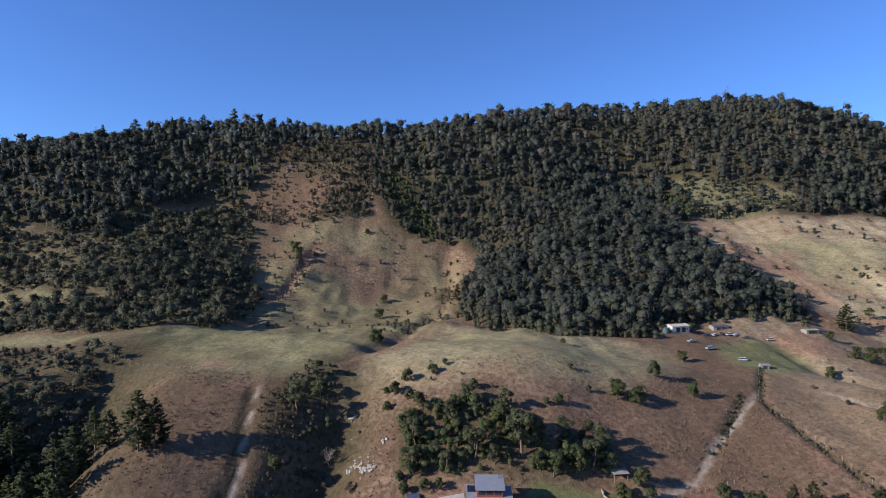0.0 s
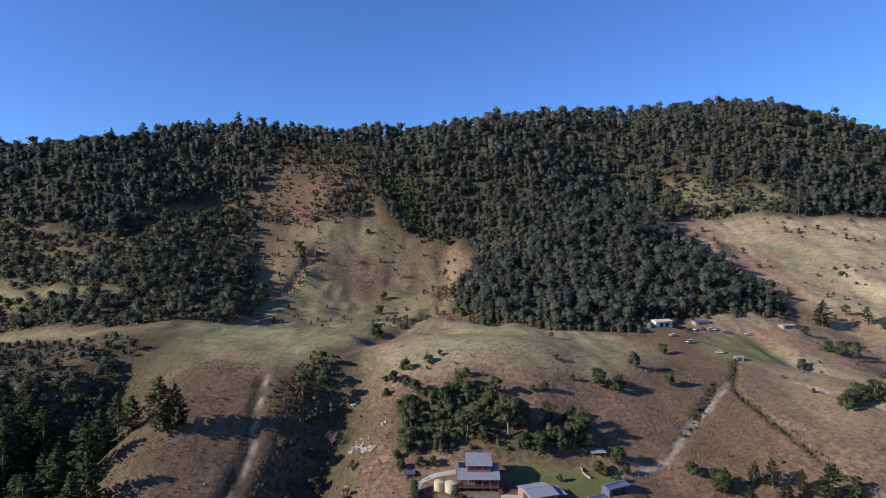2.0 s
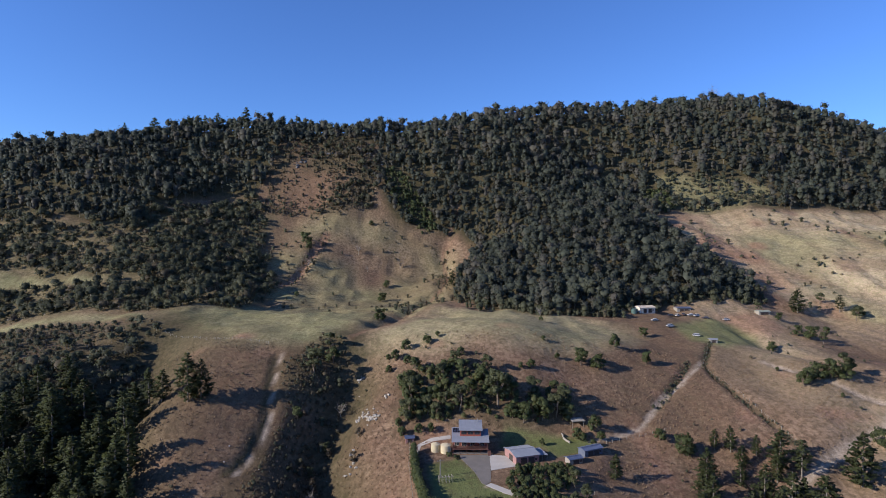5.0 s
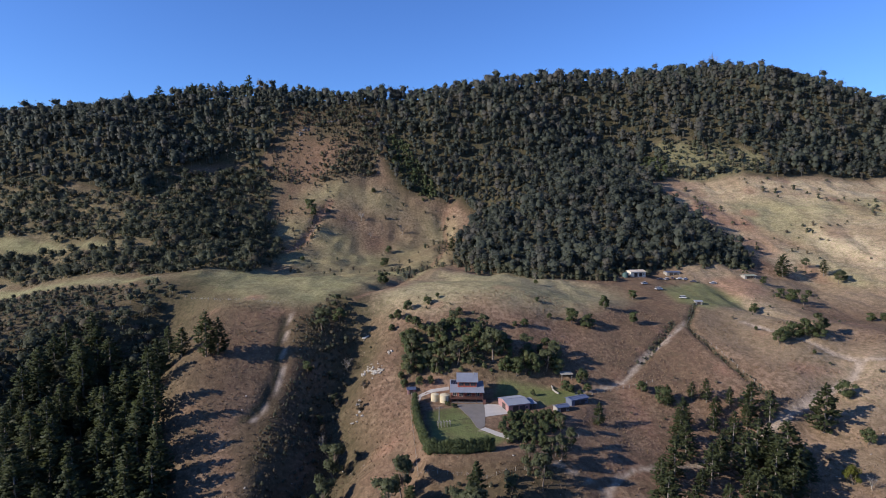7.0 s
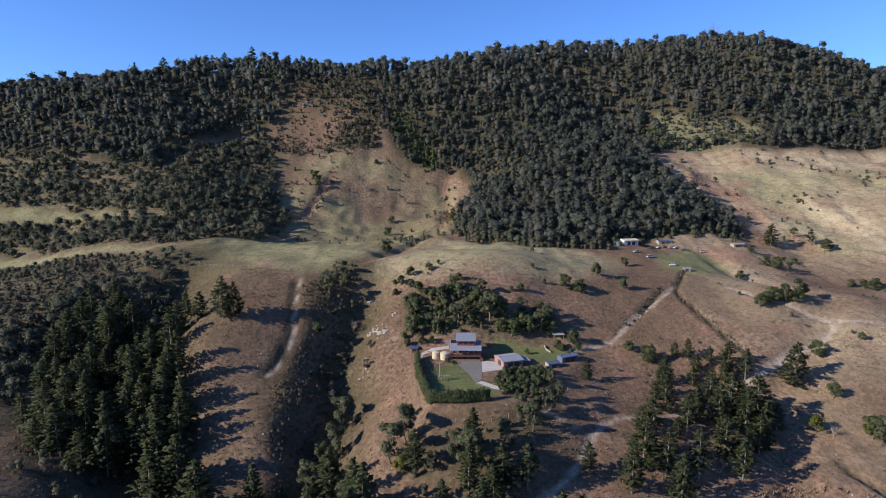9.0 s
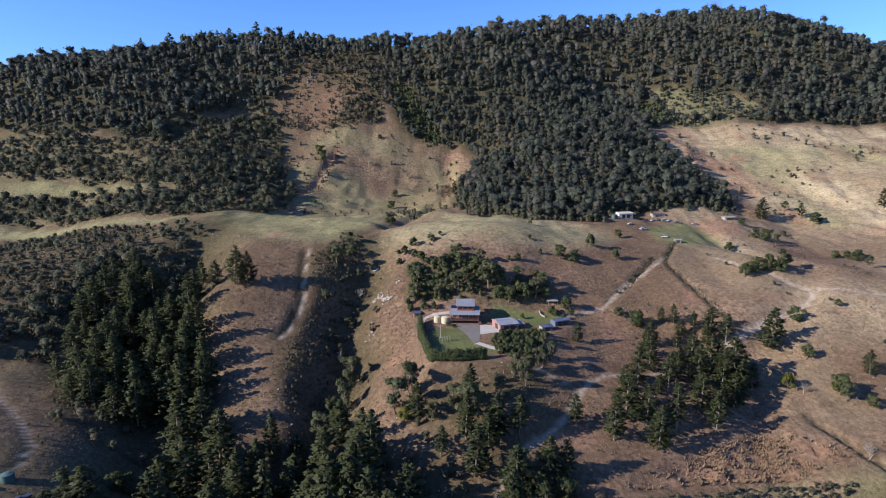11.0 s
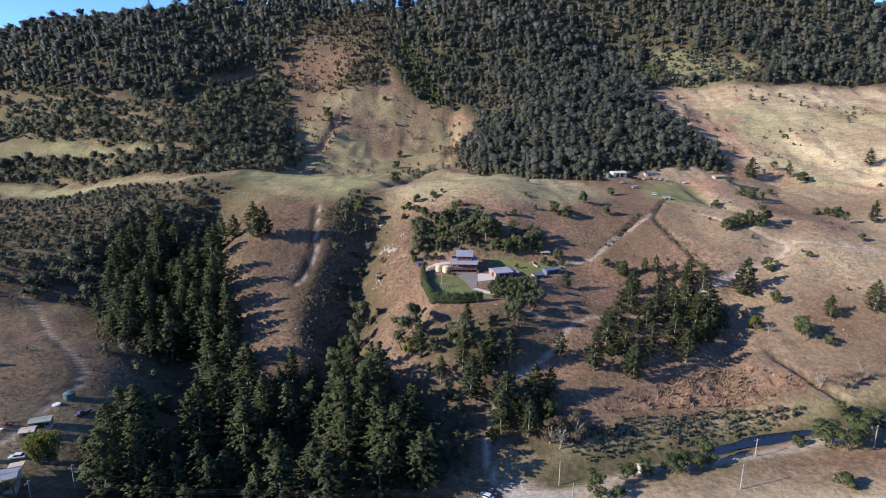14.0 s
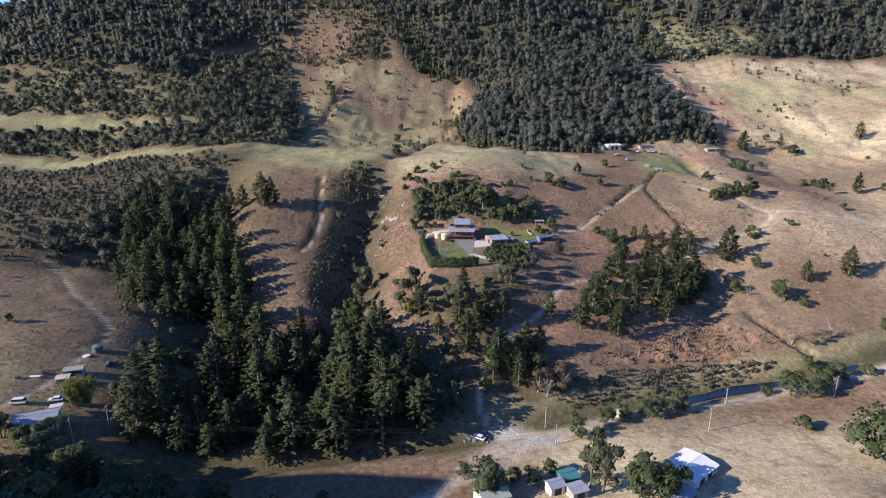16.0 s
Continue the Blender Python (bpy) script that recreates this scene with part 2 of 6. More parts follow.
DITCH = [(121, 234), (112, 222), (101, 208), (93, 199)]
DRAIN = [(144, 262), (136, 247), (128, 233), (130, 212), (137, 173)]
SPUR_TRACK = [(-72, 226), (-71, 219), (-68, 198), (-65, 184), (-67, 168), (-70, 158)]
EAST_TRACK = [(160, 240), (165, 230), (178, 213), (191, 197), (181, 187), (160, 177), (147, 169), (120, 152), (98, 140)]
EAST_TRACK_UP = [(191, 197), (225, 190), (262, 176), (300, 170)]
WEST_TRACK = [(-134, 8), (-124, 30), (-121, 46), (-124, 60), (-123, 70), (-126, 79), (-138, 91), (-159, 107), (-174, 124), (-196, 140)]
HOUSE_PAD = [(-7, 173), (-6, 150), (-2, 118), (18, 117), (34, 122), (48, 142), (62, 158), (67, 172), (56, 184), (20, 180), (4, 178)]
LAWN = [(28, 181), (24, 171), (40, 171), (44, 162), (54, 166), (64, 172), (56, 180)]
FRONT_LAWN = [(8, 160), (-2, 156), (1, 126), (22, 128), (27, 134), (17, 142), (14, 152), (9, 162)]
FARM_LAWN = [(137, 290), (166, 311), (176, 304), (180, 286), (177, 273), (150, 256), (138, 263)]
BENCH_GREEN = [(-34, 226), (-22, 255), (-2, 320), (40, 325), (85, 298), (106, 266), (72, 236), (10, 224)]
LEFT_GREEN = [(-170, 290), (-105, 336), (-60, 375), (-30, 360), (-36, 275), (-48, 238), (-80, 232), (-120, 240)]
STRIPE_ONE = [(-420, 395), (-300, 376), (-231, 356), (-222, 345), (-296, 362), (-420, 360)]
STRIPE_TWO = [(-420, 330), (-312, 326), (-235, 304), (-170, 290), (-160, 279), (-222, 286), (-293, 306), (-420, 311)]
BARE_HILL = [(194, 490), (236, 511), (275, 509), (310, 503), (360, 511), (430, 516), (520, 470), (520, 300), (330, 260), (262, 330), (232, 370), (204, 398), (188, 440)]
OPEN_FACE = [(-116, 345), (-120, 380), (-146, 450), (-135, 478), (-95, 492), (-52, 490), (-10, 482), (30, 452), (16, 415), (8, 360), (-20, 320), (-100, 330)]
SCAR = [(-165, 485), (-172, 540), (-174, 574), (-90, 576), (-62, 560), (-62, 500), (-95, 488)]
MAIN_WOOD = [(-62, 640), (-66, 560), (-62, 520), (-52, 500), (-40, 489), (-13, 487), (14, 482), (34, 455), (14, 415), (10, 362), (33, 334), (64, 305), (105, 304), (117, 322), (169, 336), (212, 342), (220, 364), (206, 393), (188, 438), (196, 494), (236, 515), (275, 513), (310, 507), (360, 515), (420, 520), (700, 545), (900, 900), (0, 900)]
RIDGE_WOOD = [(-900, 470), (-405, 452), (-347, 446), (-290, 437), (-256, 440), (-254, 469), (-216, 506), (-179, 515), (-168, 542), (-172, 572), (-60, 574), (-60, 900), (-900, 900)]
CLEARING = [(226, 575), (286, 566), (335, 545), (320, 512), (275, 515), (228, 514)]
WEST_GROVE = [(-133, 90), (-165, 159), (-171, 207), (-154, 214), (-131, 188), (-104, 138), (-85, 102), (-91, 92), (-112, 80)]
LOWER_GROVE = [(-104, 38), (-108, 60), (-100, 85), (-79, 93), (-58, 98), (-37, 112), (-16, 89), (3, 80), (17, 73), (15, 47), (4, 41), (-8, 34), (-32, 27), (-63, 24), (-88, 18)]
EAST_GROVE = [(74, 121), (92, 167), (120, 180), (136, 170), (130, 134), (107, 103), (75, 93), (52, 91)]
RAVINE_SCRUB = [(-62, 227), (-56, 246), (-41, 234), (-38, 206), (-40, 183), (-36, 150), (-36, 120), (-46, 120), (-50, 154), (-58, 183)]
HOUSE_GROVE = [(-14, 184), (-14, 207), (8, 210), (24, 204), (34, 193), (57, 197), (57, 186), (33, 182), (21, 182), (5, 181)]
FRONT_GROVE = [(-13, 100), (-9, 112), (8, 112), (20, 115), (34, 120), (44, 124), (43, 105), (25, 90), (1, 85)]
GARDEN = [(23, 146), (30, 152), (43, 154), (48, 148), (40, 128), (27, 126)]
CREEK_BRUSH = [(46, 58), (54, 68), (76, 76), (100, 82), (124, 84), (140, 82), (122, 75), (96, 67), (72, 61), (54, 54)]
MID_SCRUB = [(-300, 190), (-213, 208), (-172, 215), (-164, 159), (-147, 113), (-176, 114), (-240, 120)]
BANK_SCARP = [(62, 77), (92, 96), (120, 107), (137, 103), (149, 96), (124, 87), (96, 84)]
BRUSH_SLOPE = [(-70, 214), (-62, 230), (-52, 226), (-40, 200), (-40, 156), (-40, 118), (-58, 116), (-66, 150), (-63, 168), (-61, 190)]
BROWN_SCRUB = [(-149, 306), (-145, 372), (-131, 400), (-114, 355), (-128, 309)]
SCRUB = [(-900, 470), (-405, 452), (-290, 437), (-254, 469), (-179, 515), (-158, 480), (-146, 440), (-128, 400), (-116, 370), (-124, 305), (-168, 293), (-320, 330), (-900, 340)]
LOW_SCRUB = [(-420, 298), (-293, 297), (-222, 279), (-160, 274), (-146, 262), (-140, 236), (-122, 205), (-126, 186), (-150, 140), (-190, 130), (-300, 190), (-420, 220)]


WEST_OPEN = [(-190, 5), (-215, 110), (-182, 128), (-166, 138), (-146, 114), (-120, 86), (-108, 88), (-96, 81), (-96, 64), (-108, 50), (-112, 18), (-125, 0)]
GLADE = [(-135, 74), (-130, 94), (-133, 112), (-122, 109), (-99, 113), (-84, 81), (-89, 61), (-102, 53), (-103, 37)]
CREEK_FLAT = [(-14, 92), (21, 88), (22, 44), (6, 40), (-6, 52), (-12, 70)]
# Leaf litter by the drive, with the shade of its trees painted in.
DRIVE_LITTER_SHADE = [(5, 90), (10, 74), (18, 58), (30, 56), (46, 66), (48, 84), (30, 92)]


def height(x, y):
    """The ground's height: the smooth land with its gullies, creek, cuttings, pads and roughness, and an unseen shading
    mound.
    """
    x, y = np.asarray(x, float), np.asarray(y, float)
    z = coarse(x, y)
    near = np.clip((y + 60) / 60, 0, 1)
    # The mound at (-215, -72) is invented, out of view, to shade the valley bottom.
    z = z + 87 * np.exp(-(((x + 215) / 60) ** 2) - ((y + 72) / 38) ** 2) - 0.3 * np.clip(-430 - x, 0, 260) * np.clip((y - 380) / 120, 0, 1)
    rough = near * np.clip((y - 40) / 60, 0.25, 1)
    z = z + rough * (1.5 * lattice(x, y, 37, 1) + 0.7 * lattice(x, y, 15, 2) + 0.3 * lattice(x, y, 6, 3))
    z = z + np.clip((y - 250) / 60, 0, 1) * (1.3 * lattice(x, y, 17, 23) + 0.75 * lattice(x, y, 8, 24) - 0.9 * np.abs(lattice(x * 1.6, y * 0.5, 16, 25)))
    up = np.clip((y - 440) / 120, 0, 1)
    z = z + up * (4.0 * lattice(x, y, 95, 4) + 4.5 * lattice(x, y, 42, 5))
    for line, deep, wide in ((RAVINE, 11.0, 13), (UPPER_GULLY, 3.5, 6), (PINE_GULLY, 9, 17), (EAST_GULLY, 3.0, 9), (BANK_GULLY, 2.2, 2.0), (FACE_GULLY, 2.4, 4.0), (CREEK, 3.2, 5.5)):
        d, s = along(x, y, line)
        wide = wide * (1 + 0.25 * lattice(x, y, 22, 6))
        fade = np.clip(np.minimum(s, 1 - s) * 8, 0, 1)
        z = z - deep * fade * np.exp(-(d / wide) ** 2)
    for line, wide, deep in ((SPUR_TRACK, 2.2, 0.9), (FARM_TRACK, 2.2, 0.7), (DRAIN, 1.2, 1.5), (DITCH, 1.2, 1.3), (SPUR_DITCH, 1.3, 0.8), (EAST_TRACK, 2.4, 0.8), (EAST_TRACK_UP, 1.8, 0.5), (DRIVE, 2.6, 0.5), (WEST_TRACK, 2.0, 0.3)):
        d, s = along(x, y, line)
        z = z - deep * np.clip(np.minimum(s, 1 - s) * 12, 0, 1) * np.exp(-(d / wide) ** 4)
    hill = inside(x, y, BARE_HILL, 25)
    z = z + hill * (0.5 * np.sin(coarse(x, y) * 1.7 + 2.5 * lattice(x, y, 30, 28)) - 2.6 * np.clip(lattice(x, y, 26, 29), 0, 1) - 1.3 * np.abs(lattice(x * 0.8, y * 0.5, 13, 33)))
    scarp = inside(x, y, BANK_SCARP, 5)
    z = z - scarp * (2.3 * np.abs(lattice(x, y, 4.2, 8)) + 2.0 * np.abs(lattice(x * 0.7, y, 8, 9)))
    pad = inside(x, y, HOUSE_PAD, 7.0)
    z = z * (1 - pad) + pad * (22.4 + 0.04 * (y - 165))
    return z


def spot(x, y, sink=0.0):
    return float(height(np.array([x]), np.array([y]))[0]) - sink


def raw_mesh(name, verts, faces, mats, index=None, floats=(), normals=None):
    """A mesh from arrays: verts n x 3, faces m x 3 or m x 4, material per face, float values and normals per vertex."""
    me = bpy.data.meshes.new(name)
    k = faces.shape[1]
    me.vertices.add(len(verts))
    me.vertices.foreach_set("co", np.ascontiguousarray(verts, np.float32).ravel())
    me.loops.add(faces.size)
    me.loops.foreach_set("vertex_index", np.ascontiguousarray(faces, np.int32).ravel())
    me.polygons.add(len(faces))
    me.polygons.foreach_set("loop_start", np.arange(0, faces.size, k, dtype=np.int32))
    for mt in mats:
        me.materials.append(mt)
    if index is not None:
        me.polygons.foreach_set("material_index", np.ascontiguousarray(index, np.int32))
    for key, values in floats:
        a = me.attributes.new(key, "FLOAT", "POINT")
        a.data.foreach_set("value", np.ascontiguousarray(values, np.float32).ravel())
    me.update(calc_edges=True)
    if normals is not None:
        me.polygons.foreach_set("use_smooth", np.ones(len(faces), bool))
        a = me.attributes.new("custom_normal", "FLOAT_VECTOR", "POINT")
        a.data.foreach_set("vector", np.ascontiguousarray(normals, np.float32).ravel())
    return me


def unit(v):
    return v / np.maximum(np.linalg.norm(v, axis=-1, keepdims=True), 1e-6)


def facing(quads, out):
    """Turn quads (n x 4 x 3) so that each looks along its outward direction (n x 3)."""
    flat = np.cross(quads[:, 2] - quads[:, 0], quads[:, 3] - quads[:, 1])
    back = (flat * out).sum(1) < 0
    quads[back] = quads[back][:, ::-1]
    return quads


def lines_between(*stops):
    """Grid lines: (from, to, step) stretches joined."""
    return np.unique(np.concatenate([np.arange(a, b + 0.01, s) for a, b, s in stops]))


GX = lines_between((-2600, -600, 200), (-600, -330, 9), (-330, -170, 3), (-170, 230, 1.9), (230, 420, 2.6), (420, 700, 9), (700, 2600, 190))
GY = lines_between((-2400, -200, 200), (-200, -12, 12), (-12, 260, 1.9), (260, 530, 2.6), (530, 860, 8), (860, 3000, 180))


def build_ground():
    x, y = np.meshgrid(GX, GY)
    z = height(x, y)
    nx, ny = len(GX), len(GY)
    i = (np.arange(ny - 1)[:, None] * nx + np.arange(nx - 1)[None]).ravel()
    faces = np.stack([i, i + 1, i + nx + 1, i + nx], 1)
    wob = 9 * lattice(x, y, 24, 11) + 4 * lattice(x, y, 9, 12)
    wx, wy = x + wob, y + 7 * lattice(x, y, 19, 13)
    worn = lambda line, wide: np.clip(1.5 - along(x, y, line)[0] / wide + 0.35 * lattice(x, y, 4, 14), 0, 1)
    green = np.maximum.reduce([inside(wx, wy, r, 22) * k for r, k in ((BENCH_GREEN, 0.72), (LEFT_GREEN, 1.0))] + [inside(x, y, FARM_LAWN, 8)] + [inside(x, y, r, 8) for r in (STRIPE_ONE, STRIPE_TWO)])
    flats = np.clip(1.3 - along(x, y, CREEK)[0] / 14, 0, 1) * 0.8 * np.clip((x - 0) / 30, 0.2, 1)
    green = np.maximum.reduce([green * (0.92 + 0.35 * lattice(x, y, 30, 15)), flats, 0.45 * inside(wx, wy, SCRUB, 14), inside(x, y, CLEARING, 10), 0.2 * inside(wx, wy, LOW_SCRUB, 14), (0.2 + 0.6 * np.clip((62 - y) / 25, 0, 1)) * inside(wx, wy, WEST_OPEN, 12) * (0.8 + 0.6 * lattice(x, y, 18, 27)), inside(wx, wy, OPEN_FACE, 25) * (0.34 + 0.4 * np.clip((425 - y) / 60, 0, 1) + 0.4 * lattice(x, y, 28, 19)), inside(wx, wy, BARE_HILL, 20) * np.clip(0.1 + 0.9 * lattice(x, y, 55, 20), 0, 0.7)])
    pale = np.maximum.reduce([inside(wx, wy, BARE_HILL, 20) * (0.8 + 0.35 * lattice(x, y, 20, 26)), 0.75 * inside(wx, wy, BENCH_GREEN, 24), np.clip(0.22 + 0.45 * lattice(x, y, 45, 21), 0, 1) * np.clip((x - 125) / 40, 0, 1) * np.clip((y - 95) / 20, 0, 1) * (y < 520), (0.72 + 0.45 * lattice(x, y, 26, 34)) * np.clip((52 - y) / 20, 0, 1) * np.clip((x - 20) / 25, 0, 1)])
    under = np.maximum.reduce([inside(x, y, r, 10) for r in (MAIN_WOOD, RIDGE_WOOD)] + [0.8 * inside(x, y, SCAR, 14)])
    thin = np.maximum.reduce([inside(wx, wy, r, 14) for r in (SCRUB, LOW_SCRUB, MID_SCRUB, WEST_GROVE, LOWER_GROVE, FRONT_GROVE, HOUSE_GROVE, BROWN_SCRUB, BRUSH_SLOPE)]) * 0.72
    # Gully sides darkened to paint in the shade of pines and deep cuts.
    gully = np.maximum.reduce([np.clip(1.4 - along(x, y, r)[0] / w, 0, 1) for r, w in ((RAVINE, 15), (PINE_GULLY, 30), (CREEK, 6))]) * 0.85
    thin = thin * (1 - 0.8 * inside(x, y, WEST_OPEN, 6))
    # Tree shade is coloured in with the litter by the drive and lower grove.
    under = np.maximum.reduce([under, thin * (1 - 0.75 * green), gully, 0.75 * inside(wx, wy, DRIVE_LITTER_SHADE, 10), 0.4 * inside(x, y, GLADE, 8), 0.85 * inside(x, y, LOWER_GROVE, 8)]) * (1 - inside(x, y, CLEARING, 8) * 0.6)
    soil = inside(wx, wy, SCAR, 20) * (0.10 + 0.5 * lattice(x, y, 24, 16))
    soil = np.maximum(soil, 0.8 * np.clip(lattice(x, y, 16, 17) * 2.2 - 1.1, 0, 1) * (y > 60) * (y < 250) * (1 - under))
    soil = np.maximum(soil, 0.7 * inside(wx, wy, [(166, 306), (172, 321), (194, 318), (206, 300), (196, 282), (180, 290)], 10))
    soil = np.maximum(soil, 0.75 * inside(wx, wy, [(194, 500), (224, 505), (256, 440), (282, 385), (250, 360), (212, 400), (194, 440)], 14) * (0.6 + 0.7 * lattice(x, y, 14, 22)))
    soil = np.maximum(soil, inside(x, y, BANK_SCARP, 8) * np.clip(0.3 + 0.8 * lattice(x, y, 5, 18), 0, 1))
    soil = np.maximum(soil, inside(wx, wy, BARE_HILL, 16) * np.clip(1.6 * lattice(x, y, 22, 30) - 0.55, 0, 0.75))
    soil = np.maximum.reduce([soil, worn(UPPER_GULLY, 1.8) * 0.45, worn(FACE_GULLY, 3.5) * 0.8])
    # Drains, ditches and narrow gullies take the dark floor colour too.
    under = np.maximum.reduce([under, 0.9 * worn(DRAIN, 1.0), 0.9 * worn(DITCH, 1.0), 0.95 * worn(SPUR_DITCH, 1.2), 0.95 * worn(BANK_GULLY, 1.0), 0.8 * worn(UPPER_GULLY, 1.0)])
    track = np.maximum.reduce([worn(r, w) for r, w in ((SPUR_TRACK, 0.5), (FARM_TRACK, 0.9), (EAST_TRACK, 1.7), (EAST_TRACK_UP, 1.4), (WEST_TRACK, 0.55), (DRIVE, 0.8), (HOUSE_DRIVE, 0.5))])
    track = np.maximum.reduce([track, worn(ROAD, 2.3), inside(x, y, [(45, 38), (36, 45), (26, 46), (22, 32), (12, 18), (16, 12), (30, 22), (44, 32)], 4)])
    gravel = np.maximum(0.15 * worn(ROAD, 1.8), 0.85 * worn([(42, 34), (34, 37), (27, 42)], 3.6))
    lawn = np.maximum.reduce([inside(x, y, r, 2.5) for r in (LAWN, FRONT_LAWN)] + [0.5 * inside(wx * 0.3 + x * 0.7, y, FARM_LAWN, 6)])
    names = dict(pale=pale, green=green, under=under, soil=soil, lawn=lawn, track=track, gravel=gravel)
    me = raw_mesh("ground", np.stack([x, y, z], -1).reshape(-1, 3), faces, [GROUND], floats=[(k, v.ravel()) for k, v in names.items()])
    me.polygons.foreach_set("use_smooth", np.ones(len(me.polygons), bool))
    return tagged(new("ground", me), "steep valley side of dry brown and green grass with worn tracks", "hillside", kind="structure")


ground = build_ground()

# ---- plants ----
def tints(rng, n, mid=0.5, dev=0.25):
    """A tint for each of n vertices, the same over runs of four."""
    return np.repeat(np.clip(rng.normal(mid, dev, n // 4 + 1), 0, 1), 4)[:n]


def ball_quads():
    """Twenty-four quads round a centre, at radius 1."""
    vs, fs, n = [], [], 0
    for axis in range(3):
        for sign in (-1, 1):
            g = np.array([(u, v) for v in (-1, 0, 1) for u in (-1, 0, 1)], float)
            p = np.insert(g if sign > 0 else g[:, ::-1], axis, sign, axis=1)
            vs.append(p / np.linalg.norm(p, axis=1)[:, None])
            fs.append(np.array([(0, 1, 4, 3), (1, 2, 5, 4), (3, 4, 7, 6), (4, 5, 8, 7)]) + n)
            n += 9
    vs, fs = np.concatenate(vs), np.concatenate(fs)
    back = (np.cross(vs[fs[:, 2]] - vs[fs[:, 0]], vs[fs[:, 3]] - vs[fs[:, 1]]) * vs[fs].mean(1)).sum(1) < 0
    fs[back] = fs[back][:, ::-1]
    return vs, fs


BALL = ball_quads()


def leaf_cloud(rng, lumps, count, size, cores=0):
    """Folded leaf clumps on the shells of lumps (x, y, z, radius, squash): quads that mostly face outwards."""
    lumps = np.array(lumps, float)
    pick = rng.choice(len(lumps), count, p=lumps[:, 3] ** 2 / (lumps[:, 3] ** 2).sum())
    out = rng.normal(size=(count, 3))
    out[:, 2] += 0.35
    out /= np.linalg.norm(out, axis=1)[:, None]
    reach = rng.uniform(0.72, 1.08, count)[:, None] * lumps[pick, 3:4]
    c = lumps[pick, :3] + out * reach * np.stack([np.ones(count), np.ones(count), lumps[pick, 4]], 1)
    face = out + rng.normal(scale=0.45, size=(count, 3))
    face /= np.linalg.norm(face, axis=1)[:, None]
    u = np.cross(face, rng.normal(size=(count, 3)))
    u /= np.linalg.norm(u, axis=1)[:, None]
    v = np.cross(face, u)
    s = size * rng.uniform(0.6, 1.35, count)[:, None]
    quad = np.stack([c - u * s, c - v * s * 0.8 + face * s * 0.25, c + u * s, c + v * s * 0.8 - face * s * 0.35], 1)
    middle = (lumps[:, :3] * lumps[:, 3:4]).sum(0) / lumps[:, 3].sum()
    soft = unit(0.34 * out + 0.22 * unit(c - middle) + 0.40 * face + np.array((0, 0, 0.32)))
    quad = facing(quad, soft)
    leaves = (quad.reshape(-1, 3), np.arange(count * 4).reshape(-1, 4))
    inner, turned = [], [np.repeat(soft, 4, axis=0)]
    for x, y, z, r, q in lumps[np.argsort(-lumps[:, 3])][:cores]:
        key = np.round(BALL[0] * 2).astype(int) @ np.array((1, 7, 49))
        wob = 0.68 + 0.13 * np.sin(key * 1.7 + x * 5 + y * 3)
        inner.append((BALL[0] * (wob * r)[:, None] * np.array((1, 1, q)) + np.array((x, y, z)), BALL[1]))
        turned.append(unit(BALL[0] + np.array((0, 0, 0.7))))
    return (*join(leaves, *inner), np.concatenate(turned))


def post_quads(points, radii, sides=5):
    """A tapering round stem through points."""
    pts, rings = np.array(points, float), []
    for p, r in zip(pts, radii):
        a = np.arange(sides) * 2 * np.pi / sides
        rings.append(np.stack([p[0] + r * np.cos(a), p[1] + r * np.sin(a), np.full(sides, p[2])], 1))
    f = []
    for k in range(len(pts) - 1):
        for i in range(sides):
            j = (i + 1) % sides
            f.append((k * sides + i, k * sides + j, (k + 1) * sides + j, (k + 1) * sides + i))
    return np.concatenate(rings), np.array(f)


def join(*pieces):
    verts, faces, n = [], [], 0
    for v, f in pieces:
        verts.append(v)
        faces.append(f + n)
        n += len(v)
    return np.concatenate(verts), np.concatenate(faces)


def wood_kind(rng, tall, wide, count, size, lean=0.0, skirt=0.40, cores=3):
    """A whole small tree for the far woods: stem quads first, then leaves."""
    lumps = [(0, 0, tall * 0.68, wide * 0.74, 0.95), (0, 0, tall * skirt, wide * 0.66, 1.2)]
    for k in range(9):
        a, r = rng.uniform(0, 6.28), wide * rng.uniform(0.3, 0.85)
        lumps.append((r * math.cos(a), r * math.sin(a), tall * rng.uniform(0.40, 0.88), wide * rng.uniform(0.22, 0.46), rng.uniform(0.7, 1.0)))
    stem = post_quads([(0, 0, -1.5), (lean * 0.4, 0, tall * 0.5), (lean, 0, tall * 0.85)], (wide * 0.035, wide * 0.028, wide * 0.015), 3)
    return stem, leaf_cloud(rng, lumps, count, size, cores)


